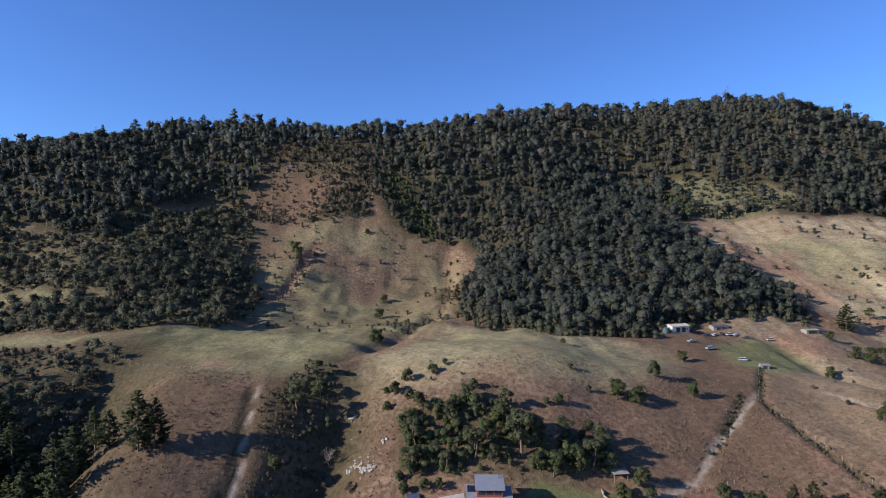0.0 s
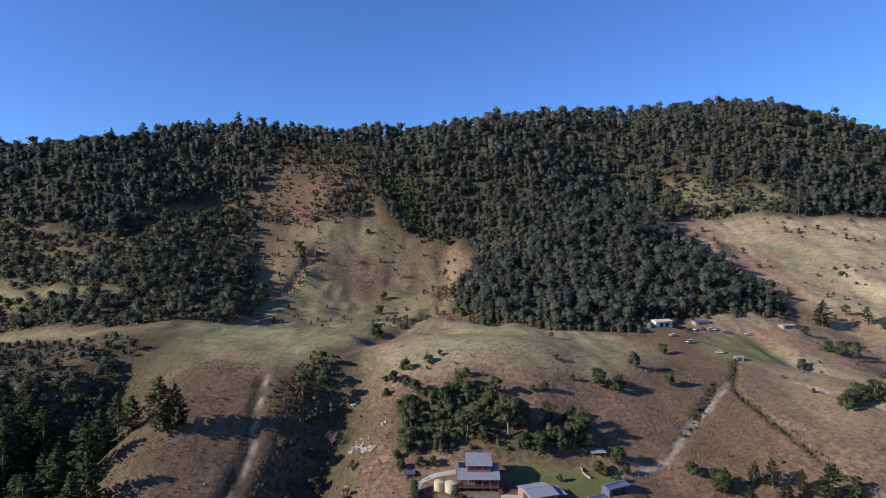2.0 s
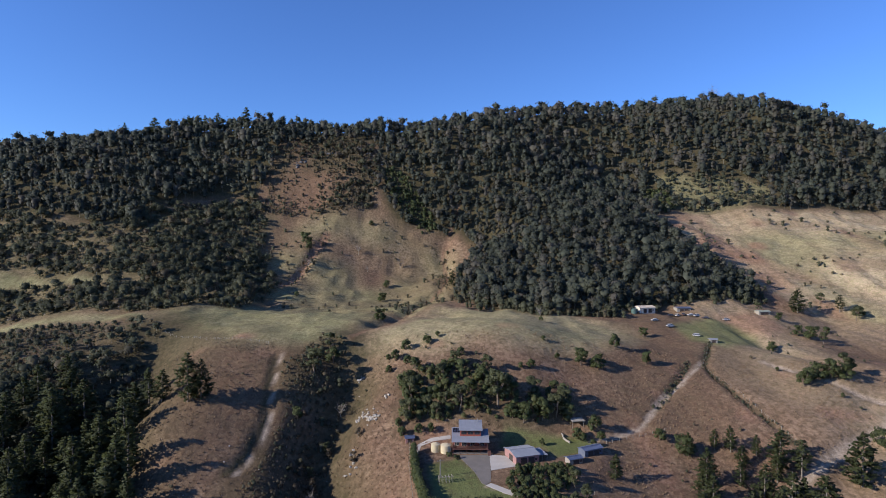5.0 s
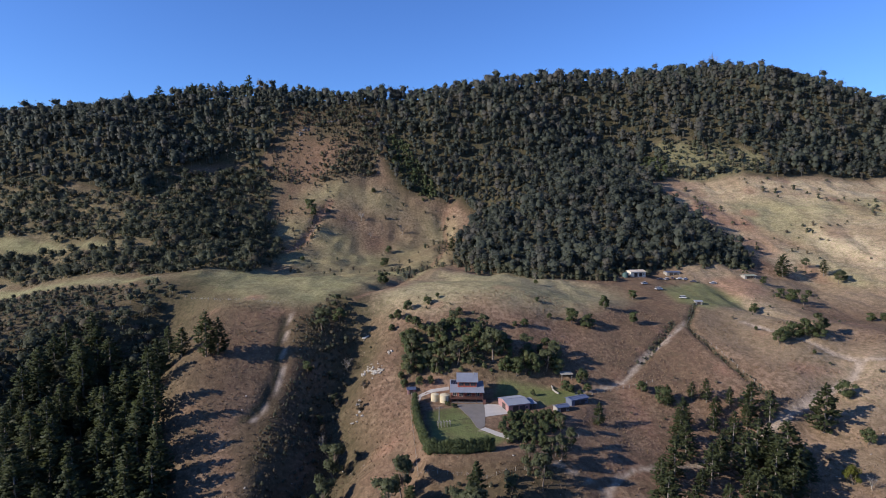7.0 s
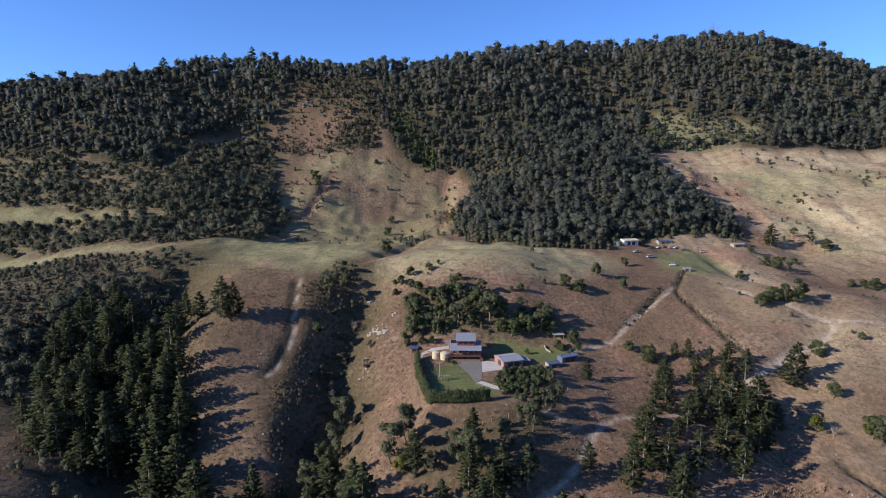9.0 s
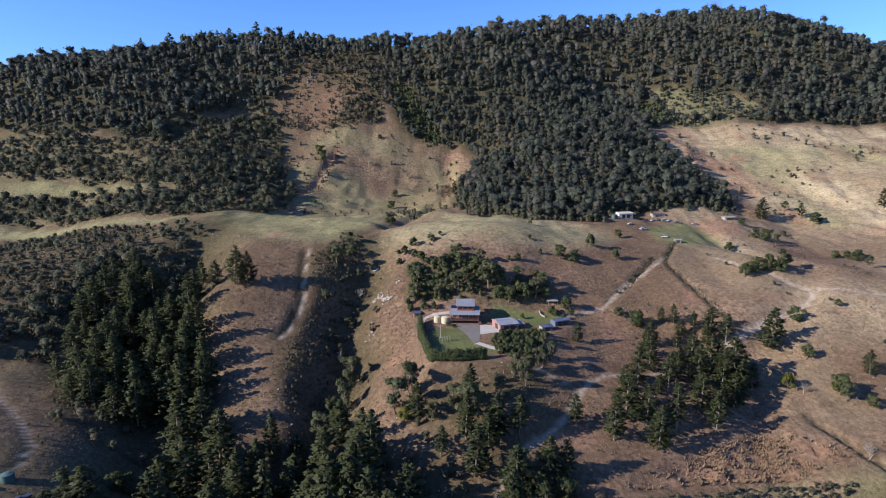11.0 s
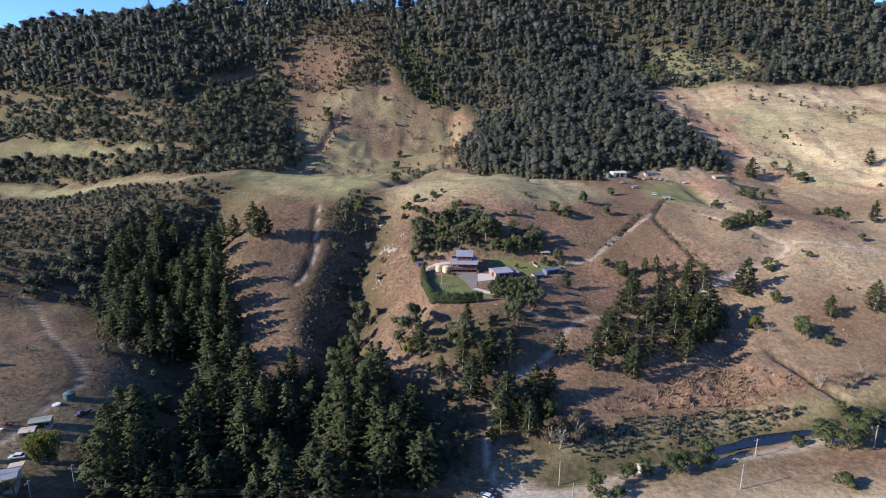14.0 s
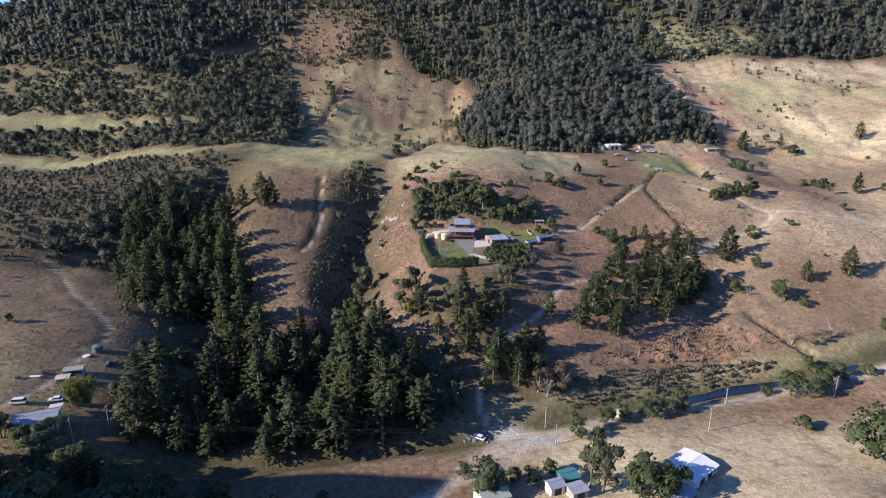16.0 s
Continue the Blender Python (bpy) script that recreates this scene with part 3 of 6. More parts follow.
def planted(ob_name, spots, kinds, mats, rng, label, category, dry_share=0.1, squat=(0.75, 1.3), skew=1.6):
    """Joined plants at spots (x, y): one stuff object."""
    x, y = spots[:, 0], spots[:, 1]
    z = height(x, y)
    pick = rng.integers(0, len(kinds), len(x))
    all_v, all_f, all_m, all_n, tints, dries, n = [], [], [], [], [], [], 0
    for k, (stem, leaves) in enumerate(kinds):
        sel = np.nonzero(pick == k)[0]
        if not len(sel):
            continue
        v, f = join(stem, leaves[:2])
        w = np.concatenate([unit(stem[0] * np.array((1, 1, 0))), leaves[2]])
        m = np.r_[np.ones(len(stem[1]), int), np.zeros(len(leaves[1]), int)]
        a, s, h = rng.uniform(0, 6.28, len(sel)), squat[0] + (squat[1] - squat[0]) * rng.random(len(sel)) ** skew, rng.uniform(0.8, 1.15, len(sel))
        ca, sa = np.cos(a)[:, None], np.sin(a)[:, None]
        px = (v[:, 0] * ca - v[:, 1] * sa) * s[:, None] + x[sel, None]
        py = (v[:, 0] * sa + v[:, 1] * ca) * s[:, None] + y[sel, None]
        pz = v[:, 2] * (s * h)[:, None] + z[sel, None]
        all_v.append(np.stack([px, py, pz], -1).reshape(-1, 3))
        all_n.append(np.stack([w[:, 0] * ca - w[:, 1] * sa, w[:, 0] * sa + w[:, 1] * ca, np.broadcast_to(w[:, 2], px.shape)], -1).reshape(-1, 3))
        all_f.append((f[None] + (np.arange(len(sel)) * len(v))[:, None, None]).reshape(-1, 4) + n)
        all_m.append(np.tile(m, len(sel)))
        speck = np.repeat(rng.normal(scale=0.16, size=len(v) // 4 + 1), 4)[: len(v)]
        tints.append(np.tile(speck, len(sel)) + np.repeat(np.clip(0.5 + 0.35 * lattice(x[sel], y[sel], 60, 31) + rng.normal(scale=0.30, size=len(sel)), 0, 1), len(v)))
        dries.append(np.repeat((rng.random(len(sel)) < dry_share) * rng.uniform(0.25, 0.8, len(sel)), len(v)))
        n += len(sel) * len(v)
    me = raw_mesh(ob_name, np.concatenate(all_v), np.concatenate(all_f), mats, np.concatenate(all_m), [("tint", np.concatenate(tints)), ("dry", np.concatenate(dries))], np.concatenate(all_n))
    return tagged(new(ob_name, me), label, category, kind="stuff")


def scatter(rng, ring, step, chance=None, low=-900, high=900):
    """Jittered spots inside a ring, thinned by a chance of x and y."""
    pts = np.array(ring, float)
    x0, y0 = np.maximum(pts.min(0), (low, -100))
    x1, y1 = np.minimum(pts.max(0), (high, 800))
    x, y = np.meshgrid(np.arange(x0, x1, step), np.arange(y0, y1, step))
    x = (x + rng.uniform(-0.5, 0.5, x.shape) * step).ravel()
    y = (y + rng.uniform(-0.5, 0.5, y.shape) * step).ravel()
    keep = inside(x, y, ring, 5.0) > 0.5
    if chance is not None:
        keep &= rng.random(len(x)) < chance(x, y)
    return np.stack([x[keep], y[keep]], 1)


rng = np.random.default_rng(7)
WOOD_KINDS = [wood_kind(rng, t, w, c, 0.50, 0.0, 0.36, 4) for t, w, c in ((12, 4.2, 120), (13, 4.6, 130), (11, 3.8, 108), (15, 3.8, 116), (13, 5.0, 138), (11, 3.4, 96))]
FAR_KINDS = [wood_kind(rng, t, w, c, 0.66, 0.0, 0.38, 3) for t, w, c in ((13, 4.8, 56), (15, 4.4, 56), (12, 4.6, 52), (17, 4.2, 58), (13, 5.4, 62))]
BUSH_KINDS = [wood_kind(rng, t, w, c, 0.33, 0.0, 0.24, 1 if t < 3 else 2) for t, w, c in ((4.0, 2.3, 50), (2.8, 2.2, 46), (5.4, 2.5, 58), (2.0, 1.7, 30))]
SCRUB_KINDS = [wood_kind(rng, t, w, c, 0.40, 0.0, 0.28, 1) for t, w, c in ((3.6, 3.0, 84), (2.8, 2.8, 76), (5.2, 3.0, 90), (4.4, 2.5, 74))]
TRUNKY = [FOREST_LEAF, FOREST_BARK]

crest_at = lambda x: np.interp(x, (-430, -322, -226, -118, 14, 140, 308, 400, 520), (560, 578, 612, 630, 642, 675, 728, 735, 740))
VINES = [(-58, 546), (-36, 536), (-12, 505), (-4, 488), (-16, 482), (-38, 500), (-54, 522)]
FLANK_VINES = [(196, 530), (216, 560), (232, 548), (226, 516), (212, 506)]
clear = lambda x, y: 1 - np.maximum.reduce([0.93 * inside(x, y, CLEARING, 8), 0.96 * inside(x, y, VINES, 6), 0.92 * inside(x, y, FLANK_VINES, 6)])
main_spots = scatter(rng, MAIN_WOOD, 6.2, clear, -100, 640)
main_spots = main_spots[main_spots[:, 1] < 560]
planted("main_forest", main_spots, WOOD_KINDS, TRUNKY, rng, "dense dark green rainforest covering the steep slope", "forest", 0.2, (0.65, 1.4), 1.8)
far_spots = scatter(rng, MAIN_WOOD, 7.0, clear, -100, 760)
far_spots = far_spots[(far_spots[:, 1] >= 560) & (far_spots[:, 1] < crest_at(far_spots[:, 0]) + 14)]
planted("crest_forest", far_spots, FAR_KINDS, TRUNKY, rng, "tall dark forest along the mountain crest", "forest", 0.45, (0.65, 1.45), 2.2)
ridge_spots = scatter(rng, RIDGE_WOOD, 6.5, None, -560, 0)
ridge_spots = ridge_spots[ridge_spots[:, 1] < crest_at(ridge_spots[:, 0]) + 14]
planted("ridge_forest", ridge_spots, FAR_KINDS, TRUNKY, rng, "dark shaded forest on the mountain ridge", "forest", 0.2, (0.65, 1.4), 2.2)
thick = lambda x, y: np.clip(0.95 + 0.7 * lattice(x, y, 34, 41) + 0.5 * lattice(x, y, 11, 48), 0.1, 1) * (1 - np.maximum(inside(x, y, STRIPE_ONE, 6), inside(x, y, STRIPE_TWO, 6)))
scrub_spots = scatter(rng, SCRUB, 4.7, thick, -520, 0)
planted("hillside_scrub", scrub_spots, SCRUB_KINDS, [SCRUB_LEAF, PALE_BARK], rng, "dense mixed olive scrub and small trees on the slope", "scrub", 0.15, (0.6, 2.0))
low_spots = scatter(rng, LOW_SCRUB, 3.6, thick, -420, 0)
low_spots = low_spots[rng.random(len(low_spots)) > 1.3 * inside(low_spots[:, 0], low_spots[:, 1], WEST_OPEN, 70)]
low_west = low_spots[:, 0] < -182 + 0.25 * (low_spots[:, 1] - 230)
planted("spur_scrub", low_spots[low_west], SCRUB_KINDS, [SCRUB_LEAF, PALE_BARK], rng, "low olive-brown scrub over a dry grassy spur", "scrub", 0.35, (0.3, 0.95))
low_spots = low_spots[~low_west & (rng.random(len(low_spots)) < 0.9)]
planted("lower_scrub", low_spots, SCRUB_KINDS, [SCRUB_LEAF, PALE_BARK], rng, "olive regrowth scrub and small rounded trees over dry grass", "scrub", 0.2, (0.5, 1.6))
scar_spots = scatter(rng, SCAR, 2.9, lambda x, y: np.clip(0.95 + 0.4 * lattice(x, y, 26, 42) - 0.55 * np.exp(-(((x + 130) / 22) ** 2 + ((y - 530) / 30) ** 2)), 0.12, 1))
planted("scar_scrub", scar_spots, BUSH_KINDS, [SCRUB_LEAF, PALE_BARK], rng, "greyish-brown scrub over the eroded slip", "scrub", 0.85, (0.4, 1.0))
slip_spots = scatter(rng, SCAR, 5.2, lambda x, y: np.clip((x + 118) / 40 + 0.5 * lattice(x, y, 20, 53), 0, 0.8) + 0.9 * (y > 552))
planted("slip_regrowth", slip_spots, SCRUB_KINDS, [SCRUB_LEAF, PALE_BARK], rng, "grey-green regrowth trees beside the eroded slip", "scrub", 0.45, (0.6, 1.7))
mid_spots = scatter(rng, MID_SCRUB, 3.8, lambda x, y: np.clip(0.62 + 0.5 * lattice(x, y, 22, 43), 0.05, 1) * (1 - 0.9 * inside(x, y, WEST_OPEN, 8)))
mid_spots = mid_spots[rng.random(len(mid_spots)) > 1.2 * inside(mid_spots[:, 0], mid_spots[:, 1], WEST_OPEN, 70)]
planted("gully_scrub", mid_spots, SCRUB_KINDS, [SCRUB_LEAF, PALE_BARK], rng, "patchy olive scrub on a dry slope", "scrub", 0.35, (0.3, 0.9))
ravine_spots = scatter(rng, RAVINE_SCRUB, 3.0, lambda x, y: np.where(y > 205, 0.85, 0.28))
planted("ravine_scrub", ravine_spots, BUSH_KINDS, [SCRUB_LEAF, PALE_BARK], rng, "dark scrub filling the shaded ravine", "scrub", 0.6, (0.3, 0.9))
brown_spots = scatter(rng, BROWN_SCRUB, 3.6, lambda x, y: np.full(np.shape(x), 0.6))
planted("dry_scrub", brown_spots, BUSH_KINDS, [SCRUB_LEAF, PALE_BARK], rng, "brownish low scrub at the foot of the slope", "scrub", 0.6, (0.4, 0.9))
brush_spots = scatter(rng, CREEK_BRUSH, 1.5, lambda x, y: np.clip(0.85 + 0.7 * lattice(x, y, 8, 52), 0.15, 1))
planted("creek_brush", brush_spots, BUSH_KINDS[1:], [SCRUB_LEAF, PALE_BARK], rng, "low reedy brush along the creek bed", "brush", 0.5, (0.22, 0.52))
west_spots = scatter(rng, WEST_OPEN, 5.5, lambda x, y: np.clip(0.1 + 0.5 * lattice(x, y, 20, 55), 0.02, 0.5) * (along(x, y, WEST_TRACK)[0] > 4) * (y > 66))
planted("open_slope_shrubs", west_spots, SCRUB_KINDS, [SCRUB_LEAF, PALE_BARK], rng, "sparse olive shrubs on the western grass slope", "shrubs", 0.4, (0.2, 0.55))
HILL_FLANK = [(200, 500), (214, 455), (236, 408), (262, 365)]
hill_spots = scatter(rng, BARE_HILL, 7.0, lambda x, y: 0.9 * np.clip(lattice(x, y, 34, 44) - 0.12, 0, 1) + 0.012 + 0.9 * np.exp(-(along(x, y, HILL_FLANK)[0] / 18) ** 2) * (lattice(x, y, 15, 49) > -0.1))
planted("hill_bushes", hill_spots, BUSH_KINDS[1:], [SCRUB_LEAF, PALE_BARK], rng, "scattered low bushes on the pale bare hill", "bushes", 0.4, (0.5, 1.15))
loose = lambda x, y: 0.10 * np.clip(lattice(x, y, 18, 45) + 0.1, 0, 1) * (1 - np.maximum(inside(x, y, HOUSE_PAD, 4), inside(x, y, FARM_LAWN, 4)))
field_spots = scatter(rng, [(-170, 60), (-110, 250), (-40, 240), (120, 240), (250, 330), (330, 200), (230, 105), (120, 88), (30, 62), (-30, 120), (-100, 30)], 3.6, loose)
planted("field_shrubs", field_spots, BUSH_KINDS[3:], [SCRUB_LEAF, PALE_BARK], rng, "small dry shrubs scattered over the paddocks", "shrubs", 0.4, (0.35, 0.8))
face_spots = scatter(rng, OPEN_FACE, 4.0, lambda x, y: 0.34 * np.clip(lattice(x, y, 22, 46) + 0.12, 0, 1) + 0.02 + 0.6 * np.exp(-(along(x, y, FACE_GULLY)[0] / 7) ** 2) + 0.4 * np.exp(-(along(x, y, UPPER_GULLY)[0] / 8) ** 2) + 0.45 * np.exp(-(((x - 14) / 16) ** 2 + ((y - 442) / 26) ** 2)))
planted("face_shrubs", face_spots, BUSH_KINDS, [SCRUB_LEAF, PALE_BARK], rng, "sparse shrubs on the open hillside", "shrubs", 0.6, (0.4, 0.9))
brow_spots = scatter(rng, BRUSH_SLOPE, 1.8, lambda x, y: np.clip(0.65 + 0.4 * lattice(x, y, 9, 47), 0, 1))
planted("brush_slope", brow_spots, BUSH_KINDS[3:], [SCRUB_LEAF, PALE_BARK], rng, "low brown brush above the ravine", "brush", 0.8, (0.3, 0.8))
for ring, name, label in ((HOUSE_GROVE, "thicket_undergrowth", "dense green undergrowth behind the house"), (FRONT_GROVE, "terrace_undergrowth", "dense green undergrowth below the terrace"), (LOWER_GROVE, "grove_undergrowth", "dark undergrowth beneath the pines"), (WEST_GROVE, "gully_undergrowth", "dark undergrowth in the western gully")):
    spots = scatter(rng, ring, 2.3 if ring is HOUSE_GROVE else 3.4, lambda x, y: (0.18 if ring is FRONT_GROVE else 0.7) - (0.1 if ring is FRONT_GROVE else 0.66) * np.maximum(inside(x, y, WEST_OPEN, 4), 0.8 * inside(x, y, GLADE, 4)))
    planted(name, spots, BUSH_KINDS, [BROAD_LEAF if ring is HOUSE_GROVE else SCRUB_LEAF, BARK], rng, label, "undergrowth", 0.2, (0.5, 1.25))
edge_line = MAIN_WOOD[9:19]
edge_spots = scatter(rng, [(0, 280), (0, 480), (40, 470), (240, 450), (245, 335), (120, 295)], 3.0, lambda x, y: 0.85 * np.exp(-(along(x, y, edge_line)[0] / 5) ** 2))
planted("forest_edge", edge_spots, BUSH_KINDS, [SCRUB_LEAF, FOREST_BARK], rng, "bushy dark green edge of the rainforest", "undergrowth", 0.15, (0.7, 1.8))
for ring in (VINES, FLANK_VINES):
    planted("vine_thicket", scatter(rng, ring, 2.7), BUSH_KINDS, [BROAD_LEAF, FOREST_BARK], rng, "bright green vines smothering a gap in the forest", "vines", 0.1, (0.6, 1.5))
clearing_spots = scatter(rng, CLEARING, 3.4, lambda x, y: np.clip(0.7 + 0.5 * lattice(x, y, 18, 54), 0.1, 1))
planted("clearing_scrub", clearing_spots, BUSH_KINDS, [SCRUB_LEAF, FOREST_BARK], rng, "bright green regrowth in the forest clearing", "scrub", 0.3, (0.6, 1.4))
ditch_spots = scatter(rng, [(80, 160), (80, 240), (150, 270), (150, 165)], 1.3, lambda x, y: 0.8 * (np.minimum.reduce([along(x, y, q)[0] for q in (DRAIN, DITCH)]) < 1.5))
planted("ditch_brush", ditch_spots, BUSH_KINDS[3:], [SCRUB_LEAF, PALE_BARK], rng, "low dark brush along the drains", "brush", 0.3, (0.25, 0.6))


# ---- trees that stand apart ----
def empty_thing(name, x, y, z=None, turn=0.0, size=1.0, label="", category="", group=""):
    e = new(name)
    e.empty_display_size = 0.5
    e.matrix_world = pose(x, y, spot(x, y) if z is None else z, 0, 0, turn) @ Matrix.Scale(size, 4)
    return tagged(e, label, category, group)


def sub(name, me, parent, label=""):
    """A mesh as one part under a thing or a part."""
    o = new(name, me)
    o.parent = parent
    return tagged(o, label)


def pine_meshes(rng, tall, wide, bare=0.16, lush=1.0):
    """A hoop pine: a straight stem with whorls of upswept branches that end in tufts."""
    stem = [post_quads([(0, 0, -1.0), (0.05, 0, tall * 0.5), (0, 0, tall)], (tall * 0.017, tall * 0.011, 0.04), 6)]
    quads = []
    z = tall * bare
    while z < tall * 0.985:
        u = (z / tall - bare) / (1 - bare)
        reach = wide * (1 - u**2.1) * (0.55 + 0.45 * min(1, u * 5)) + 0.25
        for k in range(int(rng.integers(5, 8))):
            a, r = rng.uniform(0, 6.28), reach * rng.uniform(0.55, 1.15)
            way = np.array([math.cos(a), math.sin(a), 0.0])
            rise = rng.uniform(0.0, 0.30)
            if r > 1.6 and k % 3 == 0:
                tip = way * r * 0.9 + np.array([0, 0, z + rise * r * 0.9])
                stem.append(post_quads([(0, 0, z - 0.05), tip], (0.08, 0.03), 3))
            n = max(2, int(r * 2.2 * lush))
            for s in np.linspace(0.42 if r > 1.2 else 0.2, 1.05, n):
                c = way * r * s + np.array([0, 0, z + rise * r * s]) + rng.normal(scale=0.16, size=3)
                side = np.cross(way, (0, 0, 1)) * rng.uniform(0.28, 0.55) + rng.normal(scale=0.15, size=3)
                ahead = way * rng.uniform(0.5, 0.8) + np.array([0, 0, rng.uniform(0.0, 0.4)])
                lift = np.array([0, 0, rng.uniform(0.1, 0.3)])
                quads.append(np.stack([c - side, c - ahead * 0.7 + lift, c + side, c + ahead - lift * 0.5]))
                if rng.random() < 0.55:
                    quads.append(np.stack([c - lift * 2, c + side * 0.9, c + lift * 2.2, c - side * 0.8 + ahead * 0.3]))
        z += tall * 0.034 * rng.uniform(0.8, 1.25)
    quads = np.stack(quads)
    mid = quads.mean(1)
    soft = unit(unit(mid * np.array((1, 1, 0))) * 0.5 + np.array((0, 0, 0.6)) + rng.normal(scale=0.18, size=mid.shape))
    v = facing(quads, soft).reshape(-1, 3)
    f = np.arange(len(v)).reshape(-1, 4)
    tint = np.repeat(np.clip(rng.normal(0.45, 0.15, len(f)), 0, 1), 4)
    trunk = raw_mesh("pine_trunk", *join(*stem), [PINE_BARK])
    return trunk, raw_mesh("pine_crown", v, f, [PINE_LEAF], floats=[("tint", tint)], normals=np.repeat(soft, 4, axis=0))


def limb_points(rng, base, way, length, bends=3):
    p, pts = np.array(base, float), [np.array(base, float)]
    for k in range(bends):
        way = way + rng.normal(scale=0.18, size=3)
        way /= np.linalg.norm(way)
        p = p + way * length / bends
        pts.append(p)
    return pts


def broad_meshes(rng, tall, wide, leaf, count, size, bark, fork=0.3, dry=0.0, lumps_n=11, low=0.42):
    """A spreading tree: trunk, limbs, and a crown of leafy lumps with gaps between."""
    stems = [post_quads(limb_points(rng, (0, 0, -0.8), np.array([0, 0, 1.0]), tall * 0.62 + 0.8, 4), np.linspace(tall * 0.028, tall * 0.012, 5), 6)]
    lumps = [(0, 0, tall * 0.74, wide * 0.50, 0.9)]
    for k in range(lumps_n):
        a = k * 2.4 + rng.uniform(-0.4, 0.4)
        r, z = wide * rng.uniform(0.38, 0.74), tall * rng.uniform(low, 0.86)
        c = np.array([r * math.cos(a), r * math.sin(a), z])
        lumps.append((*c, wide * rng.uniform(0.24, 0.42), rng.uniform(0.65, 0.95)))
        start = np.array([0, 0, tall * fork + 0.3 * z * 0.5])
        stems.append(post_quads(limb_points(rng, start, (c - start) / np.linalg.norm(c - start), np.linalg.norm(c - start) * 0.95), np.linspace(tall * 0.012, tall * 0.004, 4), 4))
    v, f, w = leaf_cloud(rng, lumps, count, size, 7)
    tint = tints(rng, len(v))
    trunk = raw_mesh("broad_trunk", *join(*stems), [bark])
    crown = raw_mesh("broad_crown", v, f, [leaf], floats=[("tint", tint), ("dry", np.full(len(v), dry))], normals=w)
    return trunk, crown


def dead_meshes(rng, tall, wide):
    """A bare tree: forked grey branches, and a haze of twigs."""
    stems, twigs = [], []
    stems.append(post_quads(limb_points(rng, (0, 0, -0.6), np.array([0, 0, 1.0]), tall * 0.6, 3), np.linspace(tall * 0.03, tall * 0.014, 4), 5))
    for k in range(26):
        a, z = rng.uniform(0, 6.28), tall * rng.uniform(0.2, 0.6)
        way = np.array([math.cos(a) * 0.8, math.sin(a) * 0.8, rng.uniform(0.5, 1.3)])
        pts = limb_points(rng, (0, 0, z), way / np.linalg.norm(way), wide * rng.uniform(0.7, 1.2), 3)
        stems.append(post_quads(pts, np.linspace(tall * 0.010, tall * 0.003, 4), 3))
        for j in range(9):
            w2 = rng.normal(size=3) + way
            twigs.append(post_quads(limb_points(rng, pts[int(rng.integers(1, 4))], w2 / np.linalg.norm(w2), wide * 0.4, 2), (tall * 0.004, tall * 0.003, tall * 0.001), 3))
    return raw_mesh("bare_trunk", *join(*stems), [PALE_BARK]), raw_mesh("bare_twigs", *join(*twigs), [TWIG])


PINE_BARK = plain("grey pine bark", (0.19, 0.165, 0.135), 0.9, vary=0.35, scale=2.0)
TWIG = plain("grey twigs", (0.25, 0.215, 0.185), 0.9, vary=0.3)
YELLOW_LEAF = foliage("yellow-green leaves", (0.115, 0.125, 0.022), (0.21, 0.20, 0.045))
GUM_LEAF = foliage("grey-green gum leaves", (0.075, 0.085, 0.042), (0.16, 0.165, 0.085))
trng = np.random.default_rng(21)
PINES = [pine_meshes(trng, 20, w, b, l) for w, b, l in ((4.9, 0.08, 1.1), (4.3, 0.14, 1.1), (5.3, 0.06, 1.1), (4.5, 0.20, 1.0), (5.0, 0.05, 1.1), (4.0, 0.11, 1.1))]
BROADS = [broad_meshes(trng, 10, w, BROAD_LEAF, c, 0.36, BARK, f, 0.0, 14, 0.2) for w, c, f in ((4.2, 950, 0.16), (4.8, 1050, 0.14), (3.6, 880, 0.2), (5.2, 1100, 0.14))]
ROUND = [broad_meshes(trng, 10, w, BROAD_LEAF, 960, 0.34, BARK, 0.12, 0.0, 16, 0.2) for w in (4.8, 5.4, 4.2)]
SHRUBS = [broad_meshes(trng, 10, w, BROAD_LEAF, 420, 0.62, BARK, 0.1, 0.0, 12, 0.2) for w in (5.0, 5.8, 4.4)]
GUMS = [broad_meshes(trng, 12, w, GUM_LEAF, 1050, 0.34, BARK, 0.25, 0.0, 14, 0.24) for w in (3.6, 4.2)]
YELLOWS = [broad_meshes(trng, 10, 5.2, YELLOW_LEAF, 1200, 0.34, BARK, 0.12, 0.0, 14, 0.25)]
GREYS = [broad_meshes(trng, 10, w, SCRUB_LEAF, 800, 0.26, PALE_BARK, 0.14, 0.85, 13, 0.22) for w in (3.4, 4.0)]
BARES = [dead_meshes(trng, 10, 4.0), dead_meshes(trng, 10, 5.0)]


def stand(name, parts, kinds, entries, full, label, category, group, rng=trng, spread=(0.9, 1.15)):
    """Trees of one kind at (x, y, height): each a thing with its trunk and crown on shared meshes."""
    made = []
    for x, y, tall in entries:
        x, y = x + rng.uniform(-0.4, 0.4), y + rng.uniform(-0.4, 0.4)
        pool = SHRUBS if tall <= 5 and kinds[0] in BROADS + ROUND else kinds
        trunk, crown = pool[int(rng.integers(len(pool)))]
        s = tall / full
        e = new(name)
        e.matrix_world = pose(x, y, spot(x, y), rng.uniform(-2, 2), rng.uniform(-2, 2), rng.uniform(0, 360)) @ Matrix.Diagonal((s * rng.uniform(*spread), s * rng.uniform(*spread), s, 1))
        tagged(e, label, category, group)
        for part_name, me in zip(parts, (trunk, crown)):
            sub(part_name, me, e)
        made.append((x, y))
    return made


